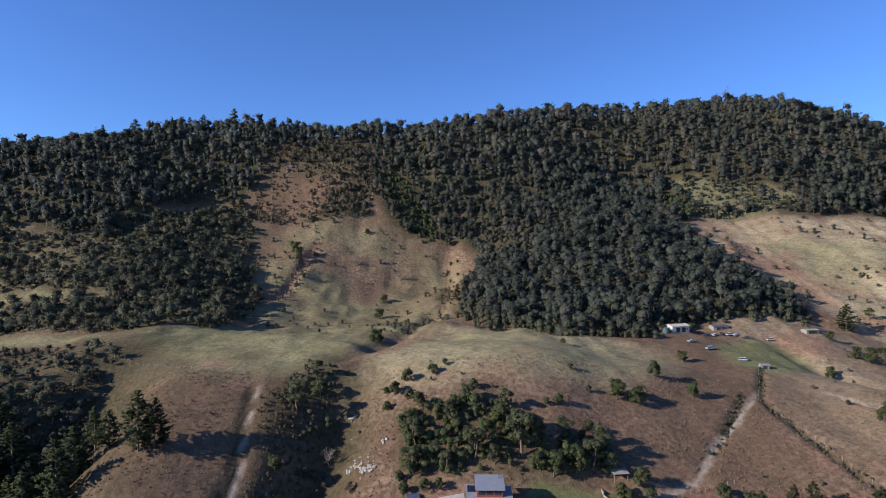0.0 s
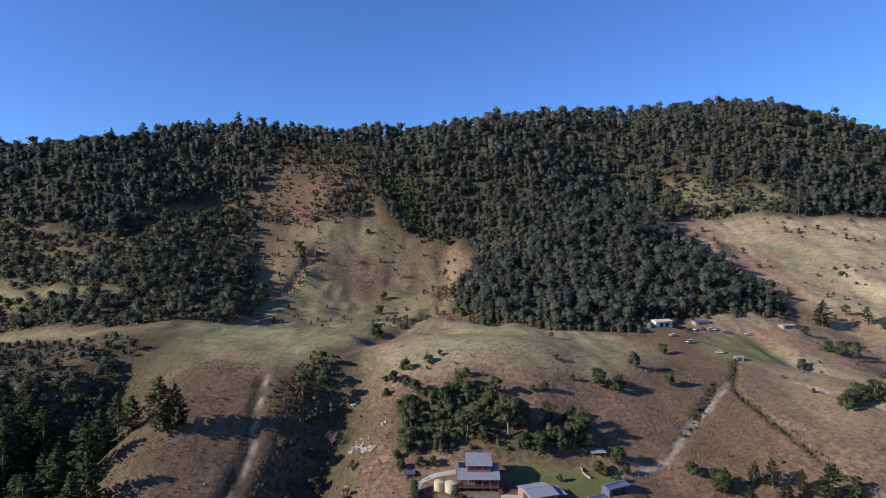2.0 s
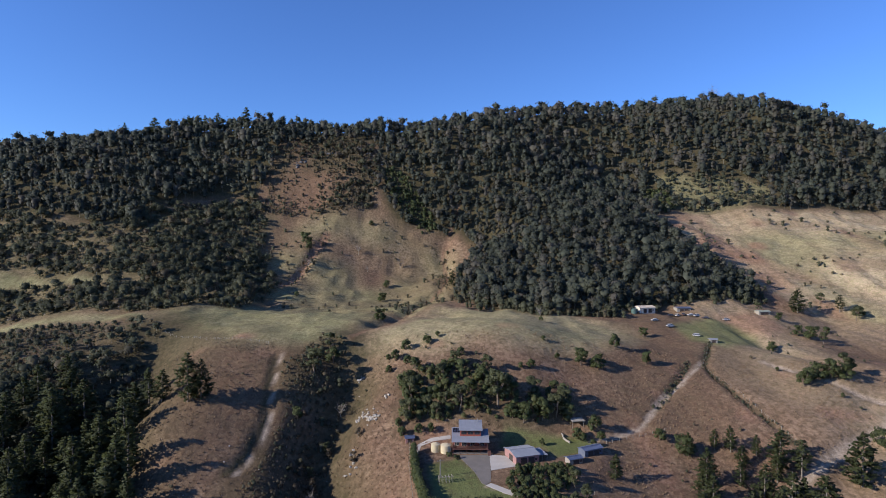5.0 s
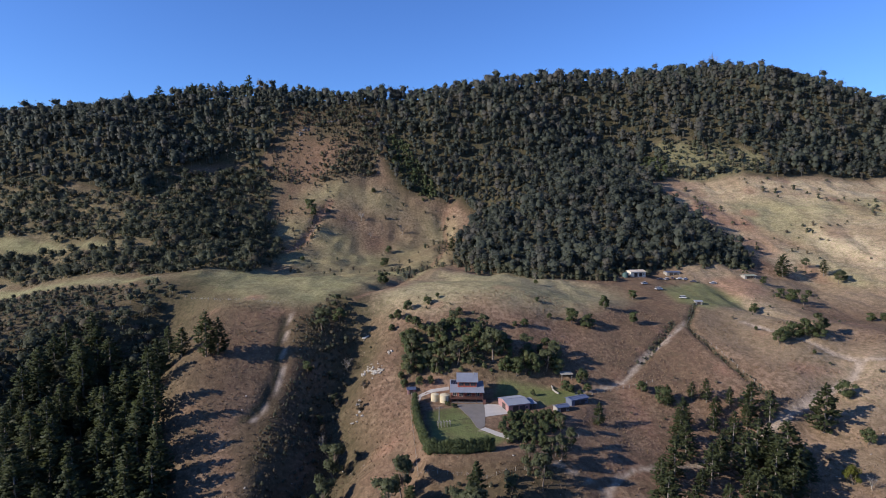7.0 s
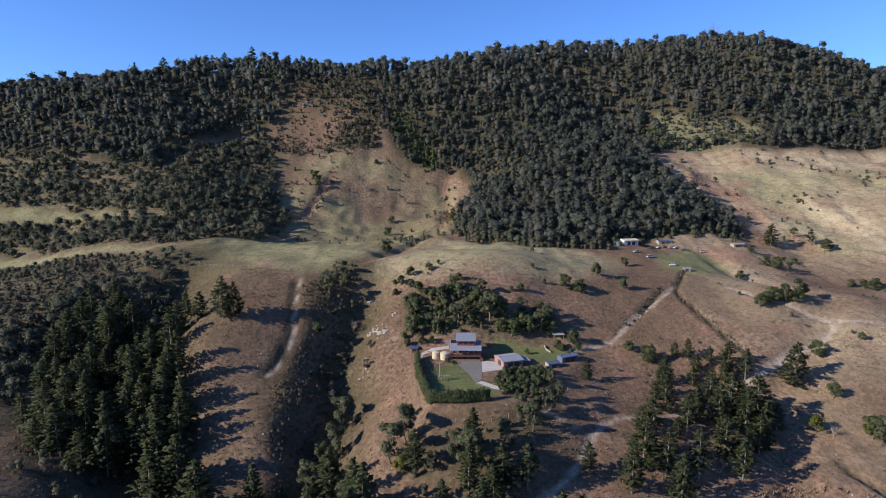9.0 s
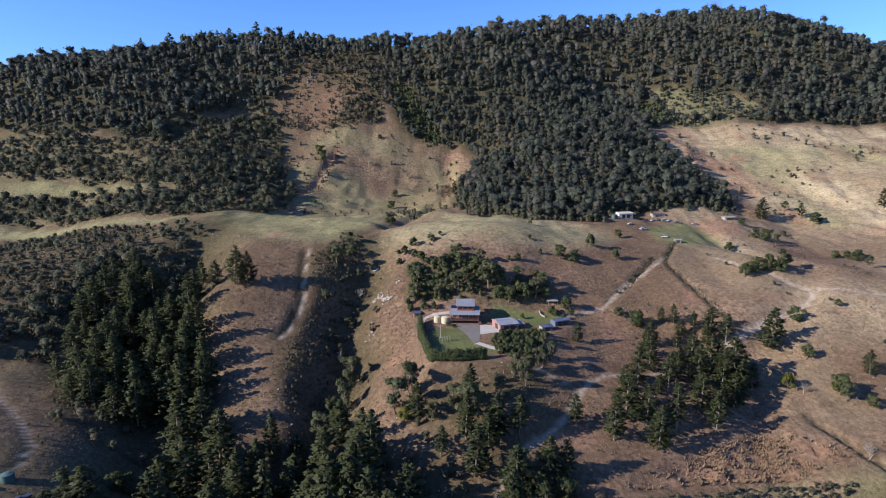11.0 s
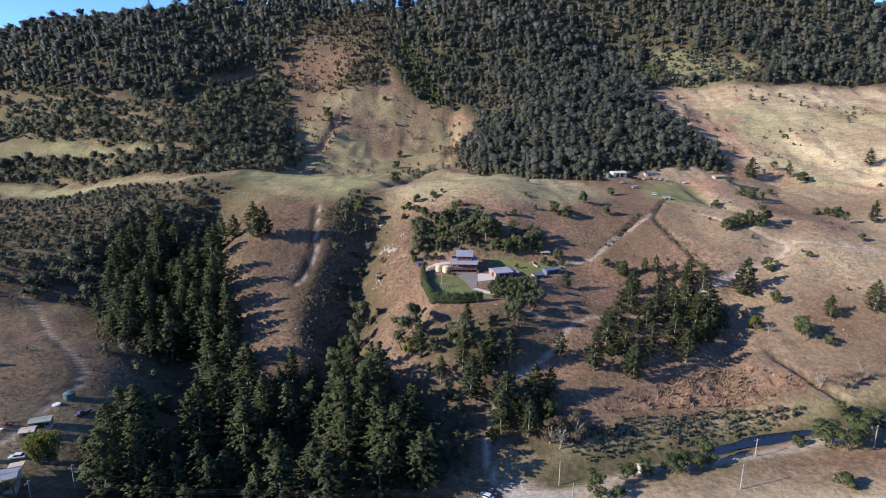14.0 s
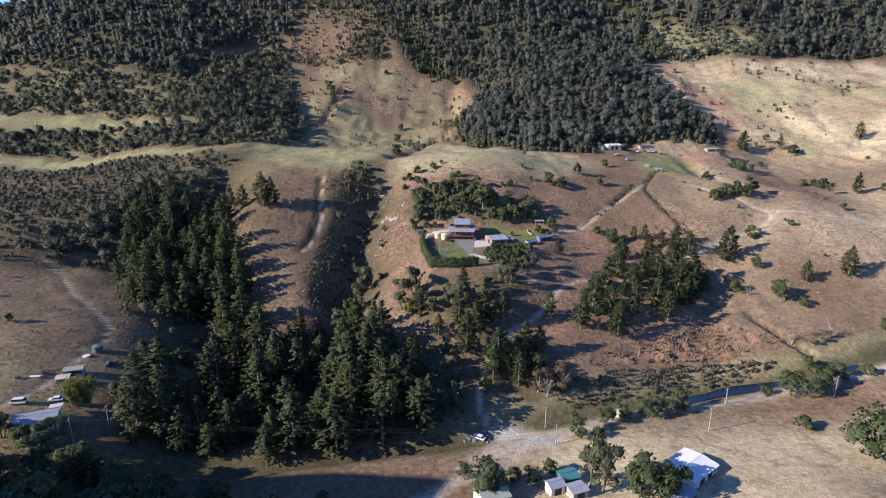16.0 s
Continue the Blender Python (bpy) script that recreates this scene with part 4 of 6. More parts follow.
PINE_LABEL = "tall dark green hoop pine with a straight grey trunk"
pines_lower = [(-86, 24, 22), (-73, 25, 16), (-81, 64, 21), (-76, 76, 25), (-59, 55, 23), (-50, 72, 22), (-28, 62, 26), (-45, 87, 16), (-36, 60, 18), (-68, 41, 17), (-60, 30, 17), (-39, 28, 21), (-12, 34, 20), (-3, 52, 18), (-5, 75, 10), (3, 76, 15), (-46, 22, 11), (-65, 24, 12), (-79, 41, 18), (-97, -3, 14), (-86, 0, 16), (-107, 149, 25), (-127, 160, 23), (-112, 115, 26), (-94, 114, 24), (-114, 96, 28), (-141, 139, 20), (-82, 104, 22), (-143, 158, 19), (-110, 136, 24), (-100, 126, 22), (-96, 138, 18), (-118, 176, 22), (-122, 190, 18), (-100, 118, 23), (-104, 106, 24), (-90, 122, 20), (-98, 103, 26), (-88, 98, 24), (-104, 140, 22), (-114, 150, 21), (-92, 130, 17), (-120, 148, 24), (-124, 170, 22), (-108, 160, 20), (-132, 176, 18), (-2, 62, 25), (6, 55, 24), (11, 66, 22), (12, 48, 21), (-8, 46, 24), (2, 44, 18), (8, 77, 20), (28, 72, 15), (34, 62, 14), (38, 76, 16), (16, 84, 18), (23, 89, 16), (25, 64, 15), (20, 78, 17), (-112, 100, 26), (-118, 92, 24), (-104, 84, 14)]
pines_east = [(63, 95, 16), (51, 100, 11), (78, 95, 16), (88, 105, 18), (102, 104, 16), (99, 111, 18), (116, 120, 15), (70, 105, 18), (15, 76, 18), (20, 86, 12), (43, 78, 14), (34, 68, 11), (43, 67, 9), (95, 172, 9), (112, 174, 10), (120, 171, 8), (106, 175, 8), (122, 134, 21), (149, 157, 19), (115, 140, 18), (106, 132, 18), (118, 140, 16)]
pines_far = [(199, 140, 15), (236, 338, 16), (331, 347, 15), (260, 234, 14), (-123, 204, 15), (-112, 193, 13), (-98, 185, 20), (-93, 187, 16), (-128, 168, 16), (-108, 148, 20), (-116, 126, 14), (10, 388, 12), (16, 385, 10), (268, 344, 12), (62, 152, 9), (14, 101, 16), (12, 88, 17), (30, 91, 15), (-4, 99, 14), (-340, 576, 22), (-308, 580, 23), (-278, 594, 20), (-250, 602, 21), (-222, 612, 24), (-365, 568, 18), (-262, 598, 18), (178, 137, 11)]


def thicken(rng, ring, step, tall, taken, gap=5.5):
    """More trees for a grove, clear of those that stand."""
    more = []
    for x, y in scatter(rng, ring, step):
        if all((x - a) ** 2 + (y - b) ** 2 > gap**2 for a, b in taken):
            taken.append((x, y))
            more.append((float(x), float(y), float(rng.uniform(*tall))))
    return more


taken = [(x, y) for x, y, t in pines_lower + pines_east + pines_far]
more_west = [p for p in thicken(trng, WEST_GROVE, 8.4, (11, 23), taken, 5.6) if inside(np.array([p[0]]), np.array([p[1]]), WEST_OPEN, 3)[0] < 0.5]
more_lower = [p for p in thicken(trng, LOWER_GROVE, 8.4, (11, 23), taken, 5.6) if inside(np.array([p[0]]), np.array([p[1]]), WEST_OPEN, 3)[0] < 0.5]
more_east = thicken(trng, EAST_GROVE, 9.2, (8, 18), taken, 5.8)
open_ground = lambda p: max(inside(np.array([p[0]]), np.array([p[1]]), r, 3)[0] for r in (WEST_OPEN, GLADE)) > 0.5
in_shade = lambda p: inside(np.array([p[0]]), np.array([p[1]]), CREEK_FLAT, 3)[0] > 0.5
pines_lower = [p for p in pines_lower if not in_shade(p)] + [(-5, 58, 22), (-12, 45, 23), (-3, 64, 17), (-16, 54, 25), (-20, 66, 26), (-24, 48, 24), (-18, 80, 22), (-47, 25, 12), (4, 83, 11)]
more_lower = [p for p in more_lower if not in_shade(p)]
pines_lower, more_lower, more_west = ([p for p in q if not open_ground(p)] for q in (pines_lower, more_lower, more_west))
for entries, group in ((pines_lower + more_lower, "pines of the lower grove"), (more_west, "pines in the western gully"), (pines_east + more_east, "pines of the eastern grove"), (pines_far, "single pines on the slopes")):
    stand("hoop_pine", ("trunk", "crown"), PINES, entries, 20, PINE_LABEL, "pine tree", group, spread=(0.95, 1.3))

bench = [(1, 230, 3), (-4, 226, 4), (11, 213, 4), (-22, 221, 3), (-18, 218, 6), (-14, 224, 5), (-21, 213, 4), (-12, 214, 4), (-8, 208, 7), (51, 229, 3), (57, 274, 3), (86, 235, 8), (66, 218, 9), (73, 217, 7), (98, 227, 7), (111, 268, 6), (55, 219, 3), (50, 200, 4), (42, 208, 4), (37, 207, 3), (87, 179, 5), (94, 172, 8)]
stand("paddock_tree", ("trunk", "crown"), BROADS + ROUND, bench, 10, "small dark green tree in the grassy paddock", "tree", "trees on the grassy bench")
east = [(169, 174, 10), (160, 127, 13), (159, 147, 9), (162, 211, 11), (178, 217, 13), (187, 223, 11), (173, 218, 11), (183, 216, 10), (168, 215, 9), (193, 226, 8), (173, 202, 3), (160, 228, 3), (182, 270, 7), (178, 266, 6), (211, 284, 11), (216, 280, 9), (206, 288, 9), (237, 311, 5), (208, 310, 7), (202, 322, 8), (261, 353, 10), (269, 330, 12), (275, 336, 10), (249, 261, 8), (243, 234, 9), (252, 257, 9), (257, 262, 8), (245, 266, 7), (231, 200, 6), (271, 227, 9), (192, 181, 5), (193, 102, 8), (161, 123, 10), (168, 119, 7)]
east = [(x, y, tall * 0.75) for x, y, tall in east]
stand("slope_tree", ("trunk", "crown"), BROADS + GUMS, east, 10, "spreading olive-green tree on the dry slope", "tree", "trees on the eastern slope")
grove = [(-9, 194, 10), (3, 200, 8), (26, 186, 14), (10, 186, 10), (4, 188, 6), (15, 192, 7), (1, 183, 7), (-10, 184, 9), (35, 183, 9), (43, 184, 9), (31, 183, 6), (-3, 186, 7), (48, 186, 9), (20, 196, 9), (52, 190, 8), (30, 193, 9), (-12, 200, 8), (8, 206, 7), (22, 203, 7), (40, 192, 8), (17, 184, 6), (24, 192, 10)]
stand("grove_tree", ("trunk", "crown"), BROADS + GUMS + GUMS, grove, 10, "leafy green tree in the thicket above the house", "tree", "trees behind the house")
ravine = [(-54, 214, 11), (-56, 191, 6), (-43, 187, 5), (-48, 224, 8), (-36, 149, 12), (-47, 176, 4), (-50, 232, 7), (-40, 128, 9), (-42, 112, 11)]
stand("ravine_tree", ("trunk", "crown"), GUMS + BROADS[:1], ravine, 10, "dark green tree in the shaded ravine", "tree", "trees of the ravine")
front = [(-12, 105, 14), (-9, 124, 7), (14, 92, 17), (9, 99, 10), (25, 106, 8), (31, 117, 9), (35, 112, 11), (43, 124, 9), (47, 132, 7), (40, 128, 5), (38, 121, 7), (46, 140, 6), (1, 97, 7), (-36, 128, 14)]
stand("gully_gum", ("trunk", "crown"), GUMS, front, 11, "tall green gum tree below the house terrace", "tree", "trees below the house", spread=(0.75, 1.0))
creekside = [(51, 35, 8), (57, 34, 4), (62, 42, 6), (69, 46, 6), (77, 48, 7), (82, 51, 6), (91, 54, 8), (86, 50, 6), (133, 62, 9), (144, 63, 10), (138, 58, 8), (149, 79, 6), (167, 71, 5), (155, 70, 7), (125, 39, 5), (125, 64, 4), (21, 6, 11), (14, 13, 6), (39, 15, 5), (33, 10, 6), (28, 13, 4)]
stand("creek_tree", ("trunk", "crown"), ROUND, creekside, 10, "rounded bright green tree beside the creek road", "tree", "trees along the creek", spread=(0.95, 1.25))
stand("spreading_tree", ("trunk", "crown"), ROUND, [(62, 0, 13), (135, 20, 15), (68, 2, 10), (172, 60, 10), (140, 22, 12)], 10, "large dense dark green tree beside a white-roofed house", "tree", "large dense trees", spread=(1.0, 1.3))
stand("tall_gum", ("trunk", "crown"), GUMS, [(51, 6, 17), (49, 8, 14), (-8, 113, 15)], 12, "tall pale gum with sparse grey-green leaves", "tree", "pale gums", spread=(0.7, 0.9))
stand("yellow_tree", ("trunk", "crown"), YELLOWS, [(142, 131, 7), (22, 60, 5), (-9, 99, 6), (160, 129, 5)], 10, "rounded yellow-green tree on the dry slope", "tree", "yellow-green trees")
stand("grey_tree", ("trunk", "crown"), GREYS, [(50, 62, 12), (41, 60, 10), (46, 63, 8), (-31, 176, 5), (-42, 186, 4), (-45, 170, 5), (-30, 186, 4), (158, 92, 6), (164, 95, 5)], 10, "twiggy grey-brown tree with thin foliage", "tree", "grey twiggy trees")
stand("bare_tree", ("trunk", "twig_spray"), BARES, [(44, 58, 7), (147, 128, 5), (150, 95, 7), (167, 97, 8), (-40, 203, 6), (-44, 163, 5), (-34, 447, 8), (-70, 451, 8), (-60, 436, 5), (60, 296, 6), (-105, 419, 7), (31, 11, 4), (352, 712, 26)], 10, "bare grey tree without leaves", "bare tree", "leafless trees")
stand("hillside_tree", ("trunk", "crown"), BROADS + ROUND, [(-43, 383, 7), (-34, 287, 7), (-43, 415, 6), (-113, 446, 12), (-110, 440, 9), (-101, 364, 4), (-63, 481, 5), (-32, 290, 5)], 10, "lone dark tree on the open hillside", "tree", "trees of the open hillside")
# Trees south of y = -14 are unseen, added to throw shade on the flat.
stand("dark_tree", ("trunk", "crown"), BROADS + GUMS, [(-105, 11, 9), (-93, 3, 11), (-77, -4, 12), (-66, -7, 13), (-50, -6, 12), (-118, -2, 12), (-104, 6, 11), (-92, 4, 12), (-110, 10, 8), (-80, 2, 9), (-118, 12, 7), (-122, 16, 5), (-99, 77, 6), (-97, 79, 6), (-158, 70, 4), (-68, 4, 8), (-60, -8, 10), (-48, -6, 9), (-34, -9, 11), (-76, -10, 12), (-22, -7, 8), (-90, -12, 12), (-106, -8, 11), (-98, -20, 17), (-84, -24, 18), (-70, -19, 17), (-56, -22, 18), (-44, -18, 16), (-30, -21, 17), (-16, -18, 14), (-38, -27, 19), (-24, -28, 18), (-8, -25, 17), (-50, -30, 19), (2, -22, 13), (28, 77, 8), (33, 68, 9), (42, 70, 8)], 10, "dark green tree in the valley bottom", "tree", "trees of the valley bottom")


# ---- buildings ----
def bm_box(bm, x, y, z, sx, sy, sz, turn=0.0, bevel=0.0):
    """A box with its base centre at x, y, z, its edges eased."""
    made = bmesh.ops.create_cube(bm, size=1.0)["verts"]
    m = pose(x, y, z + sz / 2, 0, 0, turn) @ Matrix.Diagonal((sx, sy, sz, 1))
    bmesh.ops.transform(bm, matrix=m, verts=made)
    if bevel:
        edges = list({e for v in made for e in v.link_edges})
        bmesh.ops.bevel(bm, geom=edges, offset=bevel, segments=2, affect="EDGES", profile=0.6)


def bm_tube(bm, x, y, z, r, h, sides=16, top=None):
    m = pose(x, y, z + h / 2)
    bmesh.ops.create_cone(bm, cap_ends=True, segments=sides, radius1=r, radius2=r if top is None else top, depth=h, matrix=m)


def bm_sheet(bm, corners, thick):
    """A slab through four corners, so thick, downwards."""
    up = [bm.verts.new(c) for c in corners]
    low = [bm.verts.new((c[0], c[1], c[2] - thick)) for c in corners]
    bm.faces.new(up)
    bm.faces.new(low[::-1])
    for i in range(4):
        j = (i + 1) % 4
        bm.faces.new((up[j], up[i], low[i], low[j]))


def bm_folded(bm, corners, thick, gap, tall=0.035, wide=0.07):
    """One sheet of folded roof metal, its ribs running down from side 0-1 to side 3-2."""
    a, b, c, d = (Vector(v) for v in corners)
    n = max(2, int((b - a).length / gap))
    half = wide / 2 / (b - a).length
    lift, drop = Vector((0, 0, tall)), Vector((0, 0, -thick))
    stops = []
    for i in range(n + 1):
        u = min(max(i / n, half), 1 - half)
        stops += [(u - half, 0), (u - half * 0.5, 1), (u + half * 0.5, 1), (u + half, 0)]
    rows = [[(bm.verts.new(a.lerp(b, u) + lift * k), bm.verts.new(d.lerp(c, u) + lift * k)) for u, k in stops],
            [(bm.verts.new(a.lerp(b, u) + drop), bm.verts.new(d.lerp(c, u) + drop)) for u, k in stops]]
    for (t0, t1), (u0, u1) in zip(zip(rows[0][:-1], rows[0][1:]), zip(rows[1][:-1], rows[1][1:])):
        bm.faces.new((t0[0], t0[1], t1[1], t1[0]))
        bm.faces.new((u0[0], u1[0], u1[1], u0[1]))
        bm.faces.new((t0[0], t1[0], u1[0], u0[0]))
        bm.faces.new((t0[1], u0[1], u1[1], t1[1]))
    for k in (0, -1):
        bm.faces.new((rows[0][k][0], rows[1][k][0], rows[1][k][1], rows[0][k][1]))


def part(name, bm, mat, parent, label=""):
    """A bmesh as one mesh object under a thing or a part."""
    bmesh.ops.recalc_face_normals(bm, faces=bm.faces)
    me = bpy.data.meshes.new(name)
    bm.to_mesh(me)
    bm.free()
    me.materials.append(mat)
    return sub(name, me, parent, label)


def box_part(name, mat, parent, x, y, z, sx, sy, sz, turn=0.0, bevel=0.02, label=""):
    bm = bmesh.new()
    bm_box(bm, x, y, z, sx, sy, sz, turn, bevel)
    return part(name, bm, mat, parent, label)


def roof_part(name, mat, parent, corners, thick=0.12, gap=0.6, label=""):
    bm = bmesh.new()
    bm_folded(bm, corners, thick, gap)
    return part(name, bm, mat, parent, label)


ROOF_BLUE = plain("pale blue-grey roof metal", (0.23, 0.235, 0.265), 0.62, 0.0, 0.14, 0.5)
ROOF_CREAM = plain("faded cream roof metal", (0.50, 0.41, 0.32), 0.65, 0.0, 0.15, 0.4)
ROOF_WHITE = plain("white roof metal", (0.54, 0.52, 0.51), 0.6, 0.0, 0.12, 0.4)
ROOF_DARK = plain("slate blue roof metal", (0.10, 0.12, 0.19), 0.45, 0.2, 0.2, 0.6)
ROOF_TEAL = plain("teal roof metal", (0.05, 0.17, 0.17), 0.5, 0.1, 0.2, 0.6)
ROOF_GREEN = plain("pale green roof metal", (0.27, 0.28, 0.22), 0.6, 0.0, 0.15, 0.6)
WALL_RED = plain("brick-red weatherboard", (0.29, 0.07, 0.045), 0.7, 0.0, 0.2, 0.9)
WALL_PINK = plain("faded pink cladding", (0.31, 0.165, 0.15), 0.75, 0.0, 0.2, 0.8)
WALL_WHITE = plain("off-white cladding", (0.62, 0.55, 0.44), 0.7, 0.0, 0.12, 0.6)
WALL_BLUE = plain("blue-grey steel cladding", (0.11, 0.125, 0.17), 0.55, 0.1, 0.2, 0.7)
TIMBER = plain("dark red-brown timber", (0.13, 0.055, 0.04), 0.75, 0.0, 0.3, 2.0)
GREY_WOOD = plain("weathered grey timber", (0.30, 0.265, 0.22), 0.9, 0.0, 0.3, 2.5)
# SHADE is a near-black that stands in for shade in the undercroft and doorways.
SHADE = plain("dark interior shade", (0.05, 0.035, 0.03), 0.9, 0.0, 0.3, 1.0)
CONCRETE = plain("pale concrete", (0.43, 0.385, 0.34), 0.9, 0.0, 0.15, 0.4, 0.01)
BITUMEN = plain("grey-brown gravelled drive", (0.17, 0.145, 0.125), 0.95, 0.0, 0.22, 0.35, 0.02)
CREAM = plain("cream tank plastic", (0.52, 0.43, 0.28), 0.55, 0.0, 0.12, 0.8)
GREEN_TANK = plain("blue-green tank plastic", (0.06, 0.11, 0.10), 0.6, 0.0, 0.15, 0.8)
CAR_WHITE = plain("white car paint", (0.52, 0.50, 0.48), 0.35, 0.0, 0.08, 0.8)
CAR_DARK = plain("dark car paint", (0.06, 0.05, 0.06), 0.3, 0.0, 0.15, 0.8)
TYRE = plain("black rubber", (0.02, 0.02, 0.02), 0.85, 0.0, 0.2, 3.0)
STEEL = plain("dull galvanised steel", (0.33, 0.32, 0.31), 0.55, 0.6, 0.15, 2.0)
PANEL = plain("dark solar glass", (0.02, 0.025, 0.05), 0.15, 0.0, 0.15, 1.0)
GLASS, gn, gl, gb = material("window glass", (0.03, 0.035, 0.045), 0.08)
gb.inputs["Specular IOR Level"].default_value = 0.6


def glazed(name, parent, x, y, z, w, h, frame_mat, across=True):
    """A window set into a wall: four frame bars, a mullion and a pane with depth."""
    bm = bmesh.new()
    for dx, dz, bw, bh in ((0, 0, w + 0.12, 0.07), (0, h - 0.07, w + 0.12, 0.07), (-w / 2, 0, 0.07, h), (w / 2, 0, 0.07, h), (0, 0, 0.05, h)):
        bm_box(bm, x + (dx if across else 0), y + (0 if across else dx), z + dz, bw if across else 0.1, 0.1 if across else bw, bh)
    frame_ob = part(name, bm, frame_mat, parent)
    box_part("pane", GLASS, frame_ob, x, y, z + 0.05, w if across else 0.04, 0.04 if across else w, h - 0.1, bevel=0.0)
    return frame_ob


def main_house(x, y):
    h = empty_thing("house", x, y, spot(x + 6.5, y + 4) - 0.05, -1.0, 1.0, "two-storey red house with pale blue-grey metal roofs and a deep verandah", "house")
    W, D = 13.0, 10.0
    box_part("foundation", BITUMEN, h, W / 2, D / 2, -1.2, W - 0.4, D - 0.4, 1.35)
    # Dark block: the shade beneath the deck is put into its colour.
    box_part("undercroft_wall", SHADE, h, W / 2, 6.3, 0.15, W - 0.8, 6.6, 1.5)
    box_part("deck", TIMBER, h, W / 2, 1.6, 1.55, W, 3.3, 0.2)
    box_part("lower_wall", WALL_RED, h, W / 2, 6.5, 1.65, W - 0.6, 6.6, 2.9, label="brick-red weatherboard lower wall")
    for px in np.linspace(0.25, W - 0.25, 6):
        box_part("post", TIMBER, h, px, 0.2, 0.0, 0.16, 0.16, 4.35)
    bm = bmesh.new()
    for z in (2.62, 2.15):
        bm_box(bm, W / 2, 0.12, z, W, 0.07, 0.07)
    for px in np.arange(0.2, W, 0.28):
        bm_box(bm, px, 0.12, 1.72, 0.035, 0.035, 0.9)
    part("railing", bm, TIMBER, h)
    box_part("beam", TIMBER, h, W / 2, 0.2, 4.2, W + 0.1, 0.14, 0.22)
    for px in (1.6, 4.2, 7.4, 10.8):
        glazed("lower_window", h, px, 3.14, 1.9 if px != 4.2 else 1.7, 1.6, 2.1, WALL_WHITE)
    for px, w in ((2.4, 2.4), (6.6, 2.8), (10.4, 2.2)):
        glazed("lower_door", h, px, 2.95, 0.2, w, 1.3, TIMBER)
    roof_part("verandah_roof", ROOF_BLUE, h, [(-0.3, 3.5, 5.35), (W + 0.3, 3.5, 5.35), (W + 0.3, -0.5, 4.45), (-0.3, -0.5, 4.45)], label="pale blue-grey verandah roof")
    roof_part("side_roof", ROOF_BLUE, h, [(-0.3, 10.2, 6.3), (3.0, 10.2, 6.3), (3.0, 3.5, 5.36), (-0.3, 3.5, 5.36)])
    roof_part("rear_roof", ROOF_BLUE, h, [(10.3, 10.2, 5.9), (W + 0.3, 10.2, 5.9), (W + 0.3, 3.5, 5.36), (10.3, 3.5, 5.36)])
    box_part("upper_wall", WALL_RED, h, 6.6, 6.5, 4.5, 7.6, 6.2, 3.1, label="bright red upper storey")
    for px in (4.2, 6.6, 9.0):
        glazed("upper_window", h, px, 3.37, 5.95, 1.9, 1.15, TIMBER)
    roof_part("upper_roof", ROOF_BLUE, h, [(2.3, 10.4, 9.2), (11.0, 10.4, 9.2), (11.0, 2.5, 7.75), (2.3, 2.5, 7.75)], 0.16, label="pale blue-grey skillion roof")
    bm = bmesh.new()
    for i in range(3):
        for j in range(2):
            y0 = 6.0 + j * 1.75
            z = 5.36 + 0.14 * (y0 - 3.5) + 0.12
            bm_sheet(bm, [(0.1 + i * 0.9, y0 + 1.6, z + 0.24), (0.92 + i * 0.9, y0 + 1.6, z + 0.24), (0.92 + i * 0.9, y0, z), (0.1 + i * 0.9, y0, z)], 0.04)
    part("solar_panel", bm, PANEL, h, "dark blue solar panels")
    bm = bmesh.new()
    bm_tube(bm, 9.4, 8.8, 8.8, 0.12, 1.1, 10)
    bm_tube(bm, 9.4, 8.8, 9.85, 0.2, 0.15, 10)
    part("flue", bm, STEEL, h)
    bm = bmesh.new()
    for k in range(6):
        bm_box(bm, 13.3, -1.0 + k * 0.33, k * 0.26 - 0.1, 1.2, 0.34, 0.28)
    part("steps", bm, TIMBER, h)
    return h


